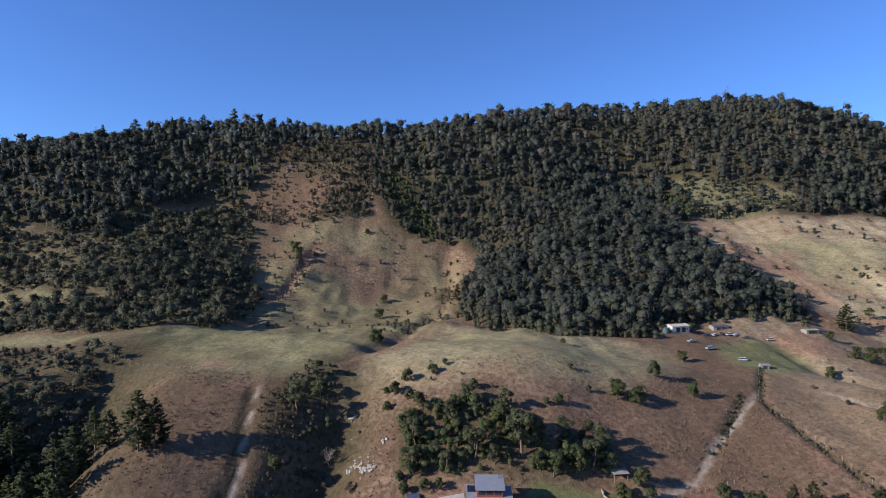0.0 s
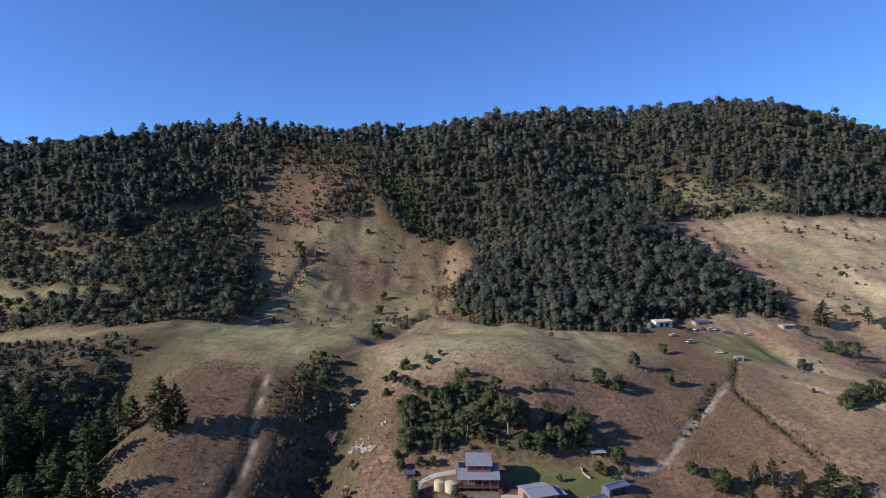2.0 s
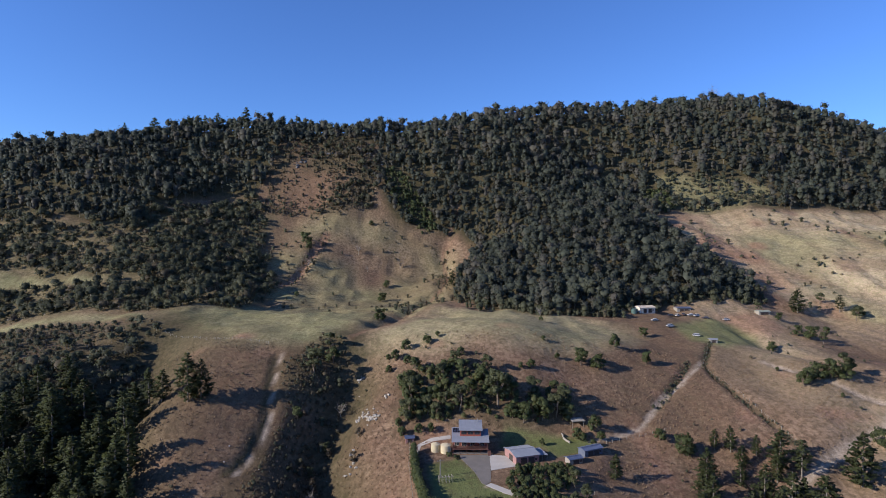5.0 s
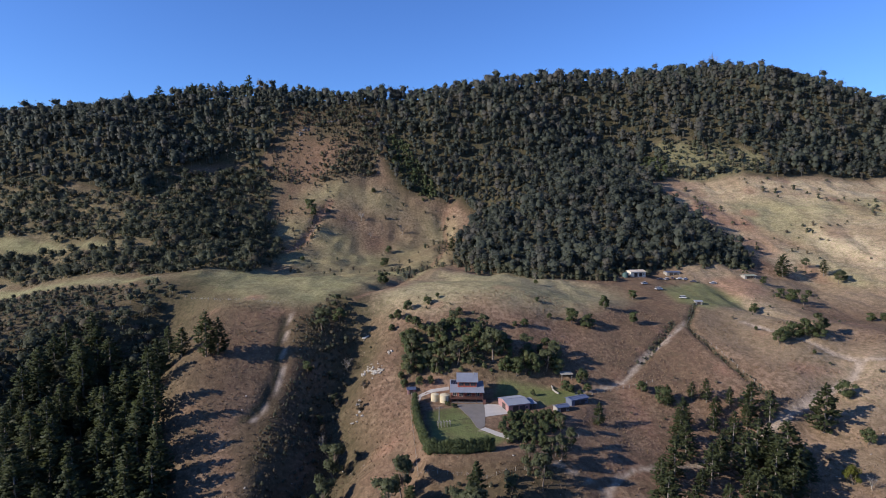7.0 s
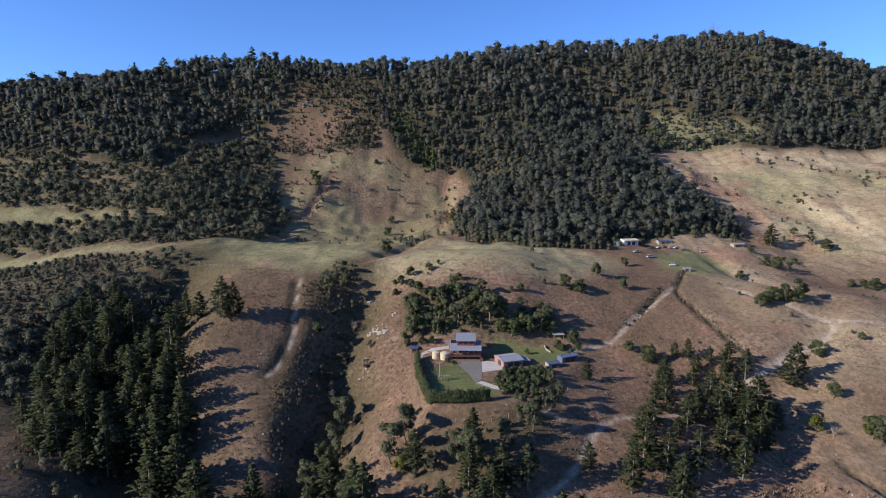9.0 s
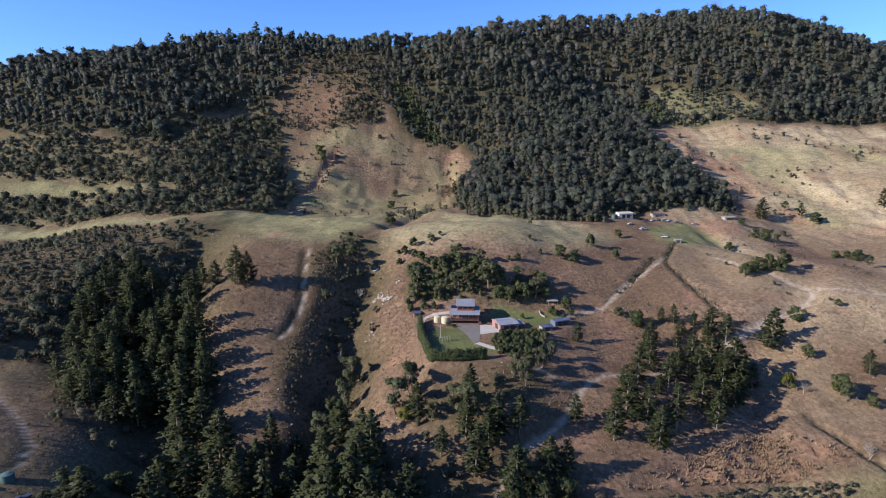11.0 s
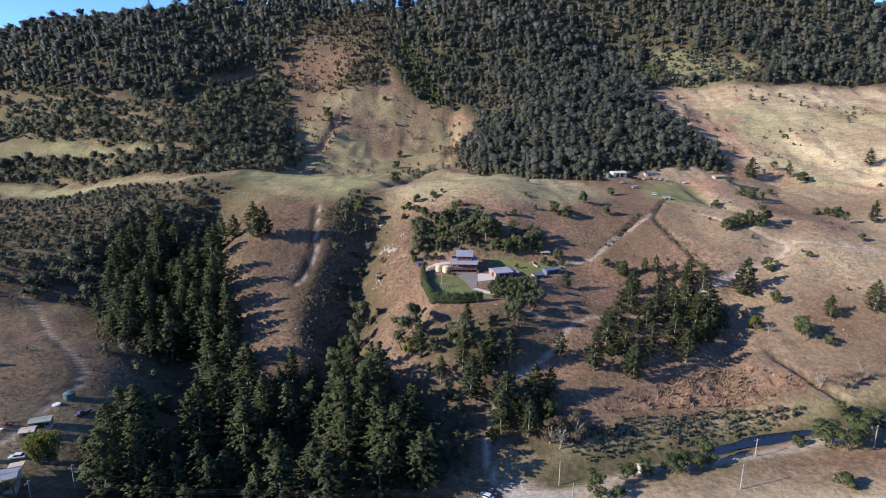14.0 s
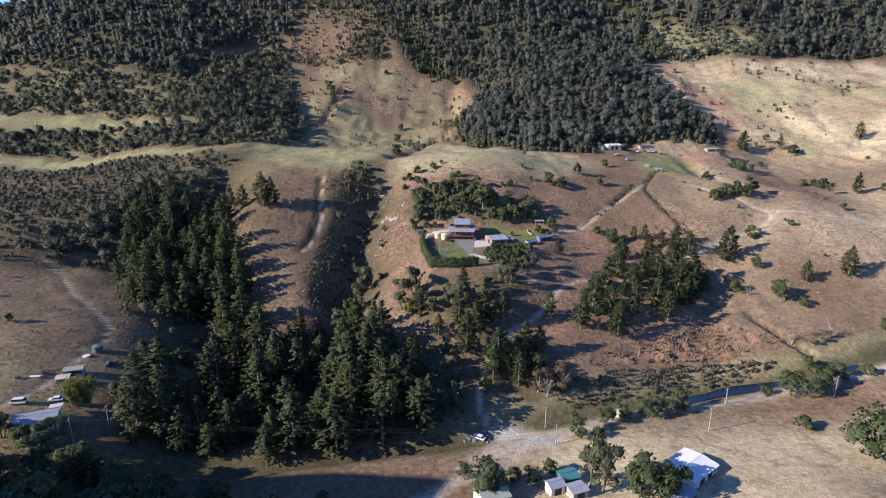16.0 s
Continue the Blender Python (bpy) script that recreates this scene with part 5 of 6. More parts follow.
def shed(name, x, y, turn, wide, deep, tall, rise, wall_mat, roof_mat, label, doors=1, over=0.35, z=None, category="shed"):
    """A gabled or single-pitch shed with a ribbed roof, a corner at x, y."""
    h = empty_thing(name, x, y, (spot(x, y) if z is None else z) - 0.1, turn, 1.0, label, category)
    box_part("floor_slab", CONCRETE, h, wide / 2, deep / 2, -1.0, wide + 0.1, deep + 0.1, 1.12)
    bm = bmesh.new()
    prof = [(0, 0), (deep, 0), (deep, tall), (deep / 2, tall + rise), (0, tall)]
    ends = []
    for px in (0.0, wide):
        ends.append([bm.verts.new((px, py, pz + 0.1)) for py, pz in prof])
    bm.faces.new(ends[0])
    bm.faces.new(ends[1][::-1])
    for i in range(5):
        j = (i + 1) % 5
        bm.faces.new((ends[0][j], ends[0][i], ends[1][i], ends[1][j]))
    part("wall", bm, wall_mat, h)
    o, drop = over, over * rise / (deep / 2)
    roof_part("front_roof", roof_mat, h, [(-o, deep / 2, tall + rise + 0.2), (wide + o, deep / 2, tall + rise + 0.2), (wide + o, -o, tall - drop + 0.2), (-o, -o, tall - drop + 0.2)], 0.09)
    roof_part("rear_roof", roof_mat, h, [(wide + o, deep / 2, tall + rise + 0.2), (-o, deep / 2, tall + rise + 0.2), (-o, deep + o, tall - drop + 0.2), (wide + o, deep + o, tall - drop + 0.2)], 0.09)
    bm = bmesh.new()
    bm_box(bm, wide / 2, deep / 2, tall + rise + 0.2, wide + 2 * o, 0.3, 0.08)
    part("ridge_cap", bm, roof_mat, h)
    for k in range(doors):
        w = min(2.4, wide / (doors + 1))
        box_part("door", SHADE, h, wide * (k + 1) / (doors + 1), -0.03, 0.12, w, 0.1, tall * 0.78)
    if wide > 5:
        glazed("window", h, wide * 0.86, -0.05, tall * 0.38, 1.1, 0.9, wall_mat)
    return h


main_house(7.0, 164.6)
workshop = shed("workshop", 28.9, 155.2, 19.0, 8.8, 9.4, 2.9, 0.8, WALL_PINK, ROOF_BLUE, "low workshop shed with a pale blue-grey ribbed roof", 2)
roof_part("lean_to_roof", ROOF_BLUE, workshop, [(8.9, 6.9, 2.75), (12.6, 6.9, 2.55), (12.6, 0.6, 2.2), (8.9, 0.6, 2.4)], 0.09)
for px, py in ((12.4, 0.8), (12.4, 6.7), (10.6, 0.8)):
    box_part("lean_to_post", STEEL, workshop, px, py, -0.2, 0.1, 0.1, 2.6)
box_part("side_door", SHADE, workshop, -0.03, 4.2, 0.15, 0.1, 2.8, 2.4)
shed("garden_shed", -10.6, 175.0, 8.0, 3.2, 2.8, 2.1, 0.5, WALL_PINK, ROOF_DARK, "small pink garden shed with a slate blue roof", 1)
shed("storage_shed", 54.2, 162.0, 28.0, 8.2, 3.6, 2.4, 0.5, WALL_BLUE, ROOF_DARK, "blue-grey storage shed with a dark slate roof", 2)
shed("tool_shed", 47.4, 155.4, 22.0, 5.2, 3.0, 2.0, 0.4, GREY_WOOD, ROOF_DARK, "weathered timber tool shed with a dark roof", 1)


def water_tank(x, y, r, tall, mat, label, group=""):
    t = empty_thing("water_tank", x, y, None, random.uniform(0, 90), 1.0, label, "water tank", group)
    bm = bmesh.new()
    bm_tube(bm, 0, 0, -0.3, r, tall + 0.3, 28)
    for k in range(5):
        bm_tube(bm, 0, 0, 0.25 + k * tall / 5.2, r + 0.04, 0.12, 28)
    part("tank_wall", bm, mat, t)
    bm = bmesh.new()
    bm_tube(bm, 0, 0, tall, r + 0.05, 0.4, 28, r * 0.35)
    top = part("tank_roof", bm, mat, t)
    bm = bmesh.new()
    bm_tube(bm, r * 0.2, 0, tall + 0.38, 0.3, 0.1, 14)
    part("hatch", bm, mat, top)
    bm = bmesh.new()
    bm_tube(bm, r + 0.08, 0, 0.0, 0.05, tall, 8)
    part("pipe", bm, STEEL, t)
    return t


water_tank(0.9, 167.2, 1.65, 2.7, CREAM, "round cream water tank beside the house", "cream tanks")
water_tank(4.7, 166.2, 1.95, 2.8, CREAM, "round cream water tank beside the house", "cream tanks")
water_tank(-120.2, 61.3, 1.7, 2.2, GREEN_TANK, "blue-green water tank on the dry slope")
water_tank(119.5, 309.5, 1.8, 2.4, GREEN_TANK, "blue-grey water tank at the farmhouse end")


def paved(name, ring, mat, label, lift=0.07):
    """A slab laid on the ground, its top following it."""
    bm = bmesh.new()
    top = [bm.verts.new((x, y, spot(x, y) + lift)) for x, y in ring]
    low = [bm.verts.new((x, y, spot(x, y) - 0.4)) for x, y in ring]
    bm.faces.new(top)
    for i in range(len(ring)):
        j = (i + 1) % len(ring)
        bm.faces.new((top[j], top[i], low[i], low[j]))
    bmesh.ops.triangulate(bm, faces=[f for f in bm.faces if len(f.verts) > 4])
    bmesh.ops.recalc_face_normals(bm, faces=bm.faces)
    me = bpy.data.meshes.new(name)
    bm.to_mesh(me)
    bm.free()
    me.materials.append(mat)
    return tagged(new(name, me), label, "pavement", kind="structure")


paved("pavement_drive", [(8.8, 163.6), (20.2, 164.0), (19.8, 151.0), (19.2, 143.0), (17.4, 140.6), (16.2, 142.0), (14.2, 150.5)], BITUMEN, "grey-brown gravelled turning area in front of the house")
paved("pavement_slab", [(20.3, 164.0), (25.9, 163.2), (29.6, 156.6), (29.0, 154.6), (19.9, 151.2)], CONCRETE, "pale concrete apron beside the workshop", 0.09)
paved("pavement_path", [(17.4, 140.4), (19.2, 142.0), (24.0, 137.8), (28.8, 134.0), (28.0, 132.0), (23.0, 135.0)], CONCRETE, "pale concrete path across the lawn")
paved("pavement_side", [(-7.4, 172.0), (-5.8, 173.6), (-1.0, 176.4), (6.4, 178.0), (6.6, 176.8), (-0.4, 174.8), (-4.6, 172.0), (-5.6, 166.0), (-7.0, 166.0)], CONCRETE, "pale gravel path round the tanks")

shed("farmhouse", 123.4, 310.4, 18.0, 11.0, 6.5, 3.2, 0.9, WALL_WHITE, ROOF_CREAM, "long white farmhouse at the forest edge", 2, category="house")
shed("farm_shed", 150.0, 320.0, 6.0, 9.0, 5.0, 2.6, 0.5, GREY_WOOD, ROOF_DARK, "grey farm shed under the trees", 2)
shed("hay_shed", 199.5, 316.6, 8.0, 7.5, 4.5, 2.3, 0.4, GREY_WOOD, ROOF_GREEN, "open hay shed beside the trees", 2)
shed("pump_shed", 143.8, 261.0, -6.0, 3.6, 2.6, 1.9, 0.4, GREY_WOOD, ROOF_BLUE, "small grey pump shed on the green paddock", 1)
shed("valley_house", 76.2, 5.4, 40.0, 12.4, 10.0, 2.4, 0.6, WALL_WHITE, ROOF_WHITE, "house with a broad white metal roof in dry grass", 2, category="house")
shed("annexe", 69.6, -3.4, 40.0, 7.0, 6.0, 2.6, 0.5, WALL_BLUE, ROOF_BLUE, "pale blue-roofed annexe under a tree", 1)
shed("cottage", 37.6, 4.2, 22.0, 4.2, 3.4, 2.6, 0.7, WALL_WHITE, ROOF_BLUE, "small white cottage with a grey roof", 1, category="cottage")
shed("teal_shed", 41.8, 8.4, 22.0, 5.0, 4.2, 2.4, 0.6, WALL_BLUE, ROOF_TEAL, "garden shed with a teal roof", 1)
shed("carport", 43.2, 2.2, 22.0, 4.6, 4.0, 2.2, 0.3, GREY_WOOD, ROOF_BLUE, "low carport with a flat grey roof", 1)
shed("green_roofed_house", 19.4, -2.0, 24.0, 7.5, 7.0, 2.8, 1.3, WALL_WHITE, ROOF_GREEN, "house with a pale green gabled roof", 1, category="house")
shed("roadside_shelter", 68.0, 47.2, 20.0, 2.8, 2.6, 2.0, 0.4, GREY_WOOD, ROOF_GREEN, "small roadside shelter among creek trees", 1)
west = shed("west_house", -116.6, 12.6, 24.0, 11.5, 7.5, 2.9, 0.9, WALL_WHITE, ROOF_BLUE, "house with a blue-grey metal roof among palms", 2, category="house")
roof_part("patio_roof", ROOF_CREAM, west, [(8.2, 10.4, 3.1), (11.9, 10.4, 3.1), (11.9, 7.5, 3.35), (8.2, 7.5, 3.35)], 0.08, label="faded cream patio roof")
shed("yard_shed", -120.4, 42.6, 20.0, 5.6, 3.2, 2.2, 0.4, GREY_WOOD, ROOF_GREEN, "yard shed with a pale rusted roof", 1)
shed("yard_store", -119.6, 37.6, 20.0, 3.6, 3.0, 2.0, 0.4, GREY_WOOD, ROOF_CREAM, "small yard store with a pale roof", 1)


# ---- vehicles, poles, fences and small things ----
def vehicle(name, x, y, turn, paint, label, long=4.4, wide=1.75, tall=1.45, cab=(0.28, 0.85), category="car"):
    """A car: shaped body, glazed cabin, lamps, and four wheels with rims."""
    c = empty_thing(name, x, y, None, turn, 1.0, label, category)
    bm = bmesh.new()
    bm_box(bm, 0, 0, 0.32, long, wide, tall * 0.38, bevel=0.14)
    body = part("body", bm, paint, c)
    x0, x1 = -long / 2 + cab[0] * long * 0.9, -long / 2 + cab[1] * long
    for key, mat, grow, z0, z1 in (("cabin", GLASS, 0.0, 0.32 + tall * 0.36, tall - 0.08), ("roof", paint, 0.05, tall - 0.1, tall)):
        bm = bmesh.new()
        lo = [bm.verts.new(v) for v in ((x0, -wide / 2 + 0.08, z0), (x1, -wide / 2 + 0.08, z0), (x1, wide / 2 - 0.08, z0), (x0, wide / 2 - 0.08, z0))]
        s = 0.45 - grow if key == "cabin" else 0.38
        if key == "roof":
            lo = [bm.verts.new(v) for v in ((x0 + s, -wide / 2 + 0.16, z0), (x1 - s, -wide / 2 + 0.16, z0), (x1 - s, wide / 2 - 0.16, z0), (x0 + s, wide / 2 - 0.16, z0))]
        hi = [bm.verts.new(v) for v in ((x0 + s, -wide / 2 + 0.2, z1), (x1 - s, -wide / 2 + 0.2, z1), (x1 - s, wide / 2 - 0.2, z1), (x0 + s, wide / 2 - 0.2, z1))]
        bm.faces.new(hi)
        for i in range(4):
            j = (i + 1) % 4
            bm.faces.new((lo[i], lo[j], hi[j], hi[i]))
        part(key, bm, mat, c)
    for sx in (-1, 1):
        box_part("bumper", TYRE, c, sx * (long / 2 + 0.02), 0, 0.35, 0.12, wide * 0.9, 0.2)
        for sy in (-1, 1):
            bm = bmesh.new()
            bmesh.ops.create_cone(bm, cap_ends=True, segments=14, radius1=0.33, radius2=0.33, depth=0.22, matrix=pose(sx * long * 0.31, sy * (wide / 2 - 0.08), 0.33, 90))
            wheel = part("wheel", bm, TYRE, c)
            bm = bmesh.new()
            bmesh.ops.create_cone(bm, cap_ends=True, segments=10, radius1=0.19, radius2=0.19, depth=0.24, matrix=pose(sx * long * 0.31, sy * (wide / 2 - 0.075), 0.33, 90))
            part("rim", bm, STEEL, wheel)
            box_part("lamp", CREAM if sx > 0 else WALL_RED, c, sx * (long / 2 - 0.02), sy * wide * 0.36, 0.58, 0.08, 0.3, 0.14, bevel=0.0)
    return c


vehicle("van", -123.2, 25.6, 12, CAR_WHITE, "pale van parked on the grass", 4.6, 1.8, 1.9, (0.1, 0.95))
vehicle("car", -114.8, 30.2, 14, CAR_WHITE, "white car parked beside the bamboo")
vehicle("utility_truck", -112.0, 55.2, 62, CAR_DARK, "dark utility truck on the dry slope", 4.8, 1.8, 1.6, (0.2, 0.55), "truck")
vehicle("truck", 132.1, 285.5, 20, CAR_WHITE, "white truck parked by the green paddock", 4.6, 1.8, 1.7, (0.05, 0.9), "truck")
vehicle("caravan", 140.9, 271.4, -10, CAR_WHITE, "white caravan on the green paddock", 3.8, 1.8, 1.6, (0.02, 0.98), "caravan")
for x, y, a, m in ((126, 293, 25, CAR_WHITE), (142.5, 311.8, 10, CAR_DARK), (147.0, 312.6, 40, CAR_WHITE), (155.8, 313.8, 15, CAR_WHITE), (159.3, 313.9, 30, CAR_WHITE), (163.1, 309.9, -15, CAR_DARK), (151.4, 314.2, 70, CAR_DARK), (176.0, 310.6, 10, CAR_WHITE)):
    vehicle("old_car", x, y, a, m, "white old car among farm clutter" if m is CAR_WHITE else "dark old car among farm clutter")
tagged(bpy.data.objects["old_car"], group="cars at the farm")
vehicle("wreck", 19.4, 39.2, -30, CAR_WHITE, "white wrecked car on the rubble bank")


def power_pole(x, y, tall, arm_turn, label="weathered timber power pole with a crossarm"):
    p = empty_thing("power_pole", x, y, None, arm_turn, 1.0, label, "power pole", "power poles")
    bm = bmesh.new()
    bm_tube(bm, 0, 0, -0.8, 0.19, tall + 0.8, 10, 0.13)
    part("pole", bm, GREY_WOOD, p)
    arm = box_part("crossarm", GREY_WOOD, p, 0, 0.14, tall - 0.7, 2.2, 0.12, 0.14)
    for px in (-1.0, -0.35, 0.35, 1.0):
        bm = bmesh.new()
        bm_tube(bm, px, 0.14, tall - 0.56, 0.05, 0.2, 8)
        part("insulator", bm, STEEL, arm)
    return p


POLES = [(43.2, 31.0, 7.5, 20), (42.0, 45.0, 8.5, 20), (94.1, 38.6, 8.5, 30), (108.0, 57.6, 6.5, 20), (146.4, 58.6, 8.5, 30), (-95.1, 24.2, 7.5, 80), (-100.2, 14.9, 8.5, 90)]
for x, y, tall, a in POLES:
    power_pole(x, y, tall, a)
power_pole(2.8, 146.0, 6.0, 10, "pale timber pole with a short crossarm on the lawn")


def wire(a, b, sag, off):
    """A sagging line between two poles."""
    cu = bpy.data.curves.new("wire", "CURVE")
    cu.dimensions, cu.bevel_depth, cu.bevel_resolution = "3D", 0.025, 1
    s = cu.splines.new("POLY")
    s.points.add(24)
    for i in range(25):
        t = i / 24
        p = Vector(a).lerp(Vector(b), t) + Vector((0, off, -sag * 4 * t * (1 - t)))
        s.points[i].co = (*p, 1)
    cu.materials.append(TYRE)
    return tagged(new("power_line", cu), "thin dark power line strung between poles", "power line", "power lines")


tops = [(x, y, spot(x, y) + tall - 0.5) for x, y, tall, a in POLES]
for i, j in ((6, 0), (0, 2), (2, 4)):
    for off in (-0.9, 0.0, 0.9):
        wire(tops[i], tops[j], 3.0 if i == 6 else 1.2, off)
for off in (-0.8, 0.8):
    wire((-230, 8, spot(-230, 8) + 8), tops[6], 2.5, off)


def fence(line, gap, label, rails=0, tall=1.2, mat=None):
    """Posts along a line, with wires, or rails."""
    f = empty_thing("fence", *line[0], None, 0, 1.0, label, "fence")
    base = f.matrix_world.translation.copy()
    bm = bmesh.new()
    bm_tube(bm, 0, 0, -0.4, 0.08, tall + 0.4, 6)
    post_me = bpy.data.meshes.new("fence_post")
    bm.to_mesh(post_me)
    bm.free()
    post_me.materials.append(mat or GREY_WOOD)
    pts = []
    for (x0, y0), (x1, y1) in zip(line[:-1], line[1:]):
        n = max(1, round(math.hypot(x1 - x0, y1 - y0) / gap))
        pts += [(x0 + (x1 - x0) * k / n, y0 + (y1 - y0) * k / n) for k in range(n)]
    pts.append(line[-1])
    places = [Vector((x, y, spot(x, y))) - base for x, y in pts]
    for p in places:
        o = sub("post", post_me, f)
        o.location = p
    for k in range(rails or 2):
        z = tall * (k + 1) / ((rails or 2) + 0.6)
        r = 0.05 if rails else 0.012
        pieces = []
        for p, q in zip(places[:-1], places[1:]):
            d = Vector((0, 0, r))
            side = (q - p).cross(Vector((0, 0, 1))).normalized() * r
            zz = Vector((0, 0, z))
            ring = [p + zz + side, p + zz + d, p + zz - side, p + zz - d, q + zz + side, q + zz + d, q + zz - side, q + zz - d]
            pieces.append((np.array([tuple(v) for v in ring]), np.array([(i, (i + 1) % 4, 4 + (i + 1) % 4, 4 + i) for i in range(4)])))
        sub("rail" if rails else "fence_wire", raw_mesh("rail", *join(*pieces), [mat or STEEL]), f)
    return f


fence([(-9, 174), (-8.4, 160), (-6, 140), (-3.4, 118), (18, 114), (36, 119), (52, 140)], 3.0, "wire fence with timber posts below the hedge")
fence([(60, 172), (68, 176), (80, 181), (94, 186)], 3.0, "grey timber post fence along the slope")
fence([(128, 234), (133, 206), (138, 172)], 4.0, "old post and wire fence along the drain")
fence([(143, 262), (136, 248), (129, 236)], 3.5, "old post and wire fence across the paddock")
fence([(-6.6, 174), (-5.2, 166)], 2.0, "dark timber rail beside the path", 3, 1.0, TIMBER)
fence([(-80, 232), (-112, 238), (-150, 262)], 5.0, "old post and wire fence on the grassy spur")


def hedge(line, tall, thick, label):
    """A clipped hedge: leaves over a boxy bank of stems."""
    r = np.random.default_rng(5)
    lumps, stems = [], []
    for (x0, y0), (x1, y1) in zip(line[:-1], line[1:]):
        n = int(math.hypot(x1 - x0, y1 - y0) / 1.1)
        for k in range(n):
            x, y = x0 + (x1 - x0) * k / n, y0 + (y1 - y0) * k / n
            z, hh = spot(x, y), tall * r.uniform(0.85, 1.15)
            for u in (0.25, 0.55, 0.82):
                lumps.append((x + r.normal(scale=0.12), y + r.normal(scale=0.12), z + hh * u, thick * r.uniform(0.45, 0.58) * (1.05 - 0.3 * u), 1.0))
            stems.append(post_quads([(x, y, z - 0.3), (x, y, z + hh * 0.7)], (0.07, 0.03), 4))
    v, f, w = leaf_cloud(r, lumps, len(lumps) * 42, 0.20, len(lumps))
    e = new("hedge")
    tagged(e, label, "hedge")
    sub("stems", raw_mesh("hedge_stems", *join(*stems), [BARK]), e)
    tint = tints(r, len(v), 0.35, 0.2)
    sub("leaves", raw_mesh("hedge_leaves", v, f, [BROAD_LEAF], floats=[("tint", tint)]), e)


hedge([(-7.0, 166.5), (-5.6, 150), (-2.8, 135), (0.0, 122.4), (10, 122.0), (21.5, 124.5)], 4.4, 3.4, "tall clipped dark green hedge round the lawn")
garden_spots = scatter(np.random.default_rng(9), GARDEN, 2.6)
stand("garden_shrub", ("stems", "leaves"), ROUND, [(float(x), float(y), float(1.7 + 1.8 * abs(math.sin(x * 1.7 + y)))) for x, y in garden_spots], 10, "bushy green garden shrub beside the lawn", "shrub", "garden shrubs", spread=(0.8, 1.1))
yard = [(8, 160, 1.6), (6.4, 161.5, 1.9), (9.6, 161.2, 1.4), (5.2, 163.4, 1.6), (41, 173, 3), (60, 172, 3), (55, 178, 5), (62, 181, 7), (-6, 179, 4), (-14, 183, 4), (-1, 179, 4), (-12, 179, 4), (57, 176, 4), (64, 177, 4)]
stand("yard_shrub", ("stems", "leaves"), ROUND, yard, 10, "round green shrub near the house", "shrub", "shrubs round the house", spread=(0.8, 1.1))


def rock_mesh(rng, size):
    """An angular stone: a cut and jostled block."""
    bm = bmesh.new()
    bmesh.ops.create_icosphere(bm, subdivisions=2, radius=size)
    for k in range(7):
        n = Vector(rng.normal(size=3)).normalized()
        for v in bm.verts:
            d = v.co.dot(n) - size * 0.62
            if d > 0:
                v.co -= n * d
    for v in bm.verts:
        v.co += Vector(rng.normal(scale=size * 0.03, size=3))
        v.co.z *= 0.75
    me = bpy.data.meshes.new("stone")
    bm.to_mesh(me)
    bm.free()
    return me


PALE_ROCK = plain("pale broken rock", (0.40, 0.35, 0.29), 0.9, 0.0, 0.3, 1.5, 0.03)
DARK_ROCK = plain("dark grey rubble", (0.15, 0.14, 0.14), 0.9, 0.0, 0.35, 1.5, 0.03)
rrng = np.random.default_rng(3)
PALE_STONES, DARK_STONES = [rock_mesh(rrng, 1.0) for k in range(5)], [rock_mesh(rrng, 1.0) for k in range(5)]
for me in PALE_STONES:
    me.materials.append(PALE_ROCK)
for me in DARK_STONES:
    me.materials.append(DARK_ROCK)


def stones(name, spots, kinds, size, label, group):
    for x, y in spots:
        o = new(name, kinds[int(rrng.integers(len(kinds)))])
        s = rrng.uniform(*size)
        o.matrix_world = pose(x, y, spot(x, y) + s * 0.1, rrng.uniform(-25, 25), rrng.uniform(-25, 25), rrng.uniform(0, 360)) @ Matrix.Diagonal((s * rrng.uniform(0.8, 1.5), s, s * rrng.uniform(0.7, 1.1), 1))
        tagged(o, label, "rock", group)


slip = [(-31 + 8.0 * t + rrng.normal(scale=1.2), 197 - 8.5 * t + rrng.normal(scale=1.2)) for t in rrng.random(46)]
slip += [(-33 + rrng.normal(scale=1.0), 219 + rrng.normal(scale=1.0)) for k in range(5)] + [(-21 + rrng.normal(scale=0.8), 198 + rrng.normal(scale=0.8)) for k in range(4)]
slip += [(-32 + rrng.normal(scale=1.2), 175 + rrng.normal(scale=2.5)) for k in range(9)]
stones("boulder", slip, PALE_STONES, (0.25, 0.95), "pale broken boulder on the ravine edge", "boulders of the slip")
rubble = [(14 + 9 * a, 37 + 5.5 * b) for a, b in rrng.random((70, 2))] + [(28 + rrng.normal(scale=1.5), 45 + rrng.normal(scale=1.0)) for k in range(14)]
stones("rubble_stone", rubble, DARK_STONES, (0.25, 0.75), "dark grey stone on the crossing's bank", "rubble at the creek crossing")
cliff = [(-150 + 92 * t + rrng.normal(scale=1.0), 545 + 18 * math.sin(t * 3) + rrng.normal(scale=1.5)) for t in rrng.random(60)]
stones("cliff_rock", cliff, DARK_STONES, (0.8, 2.2), "dark rock of a broken cliff ledge", "cliff ledge rocks")
field_stones = [(float(x), float(y)) for x, y in scatter(rrng, [(-100, 120), (-60, 225), (-30, 215), (-20, 130), (100, 130), (230, 180), (210, 120), (60, 80)], 13.0)]
stones("field_stone", field_stones[:110], PALE_STONES, (0.15, 0.45), "small pale stone in dry grass", "field stones")


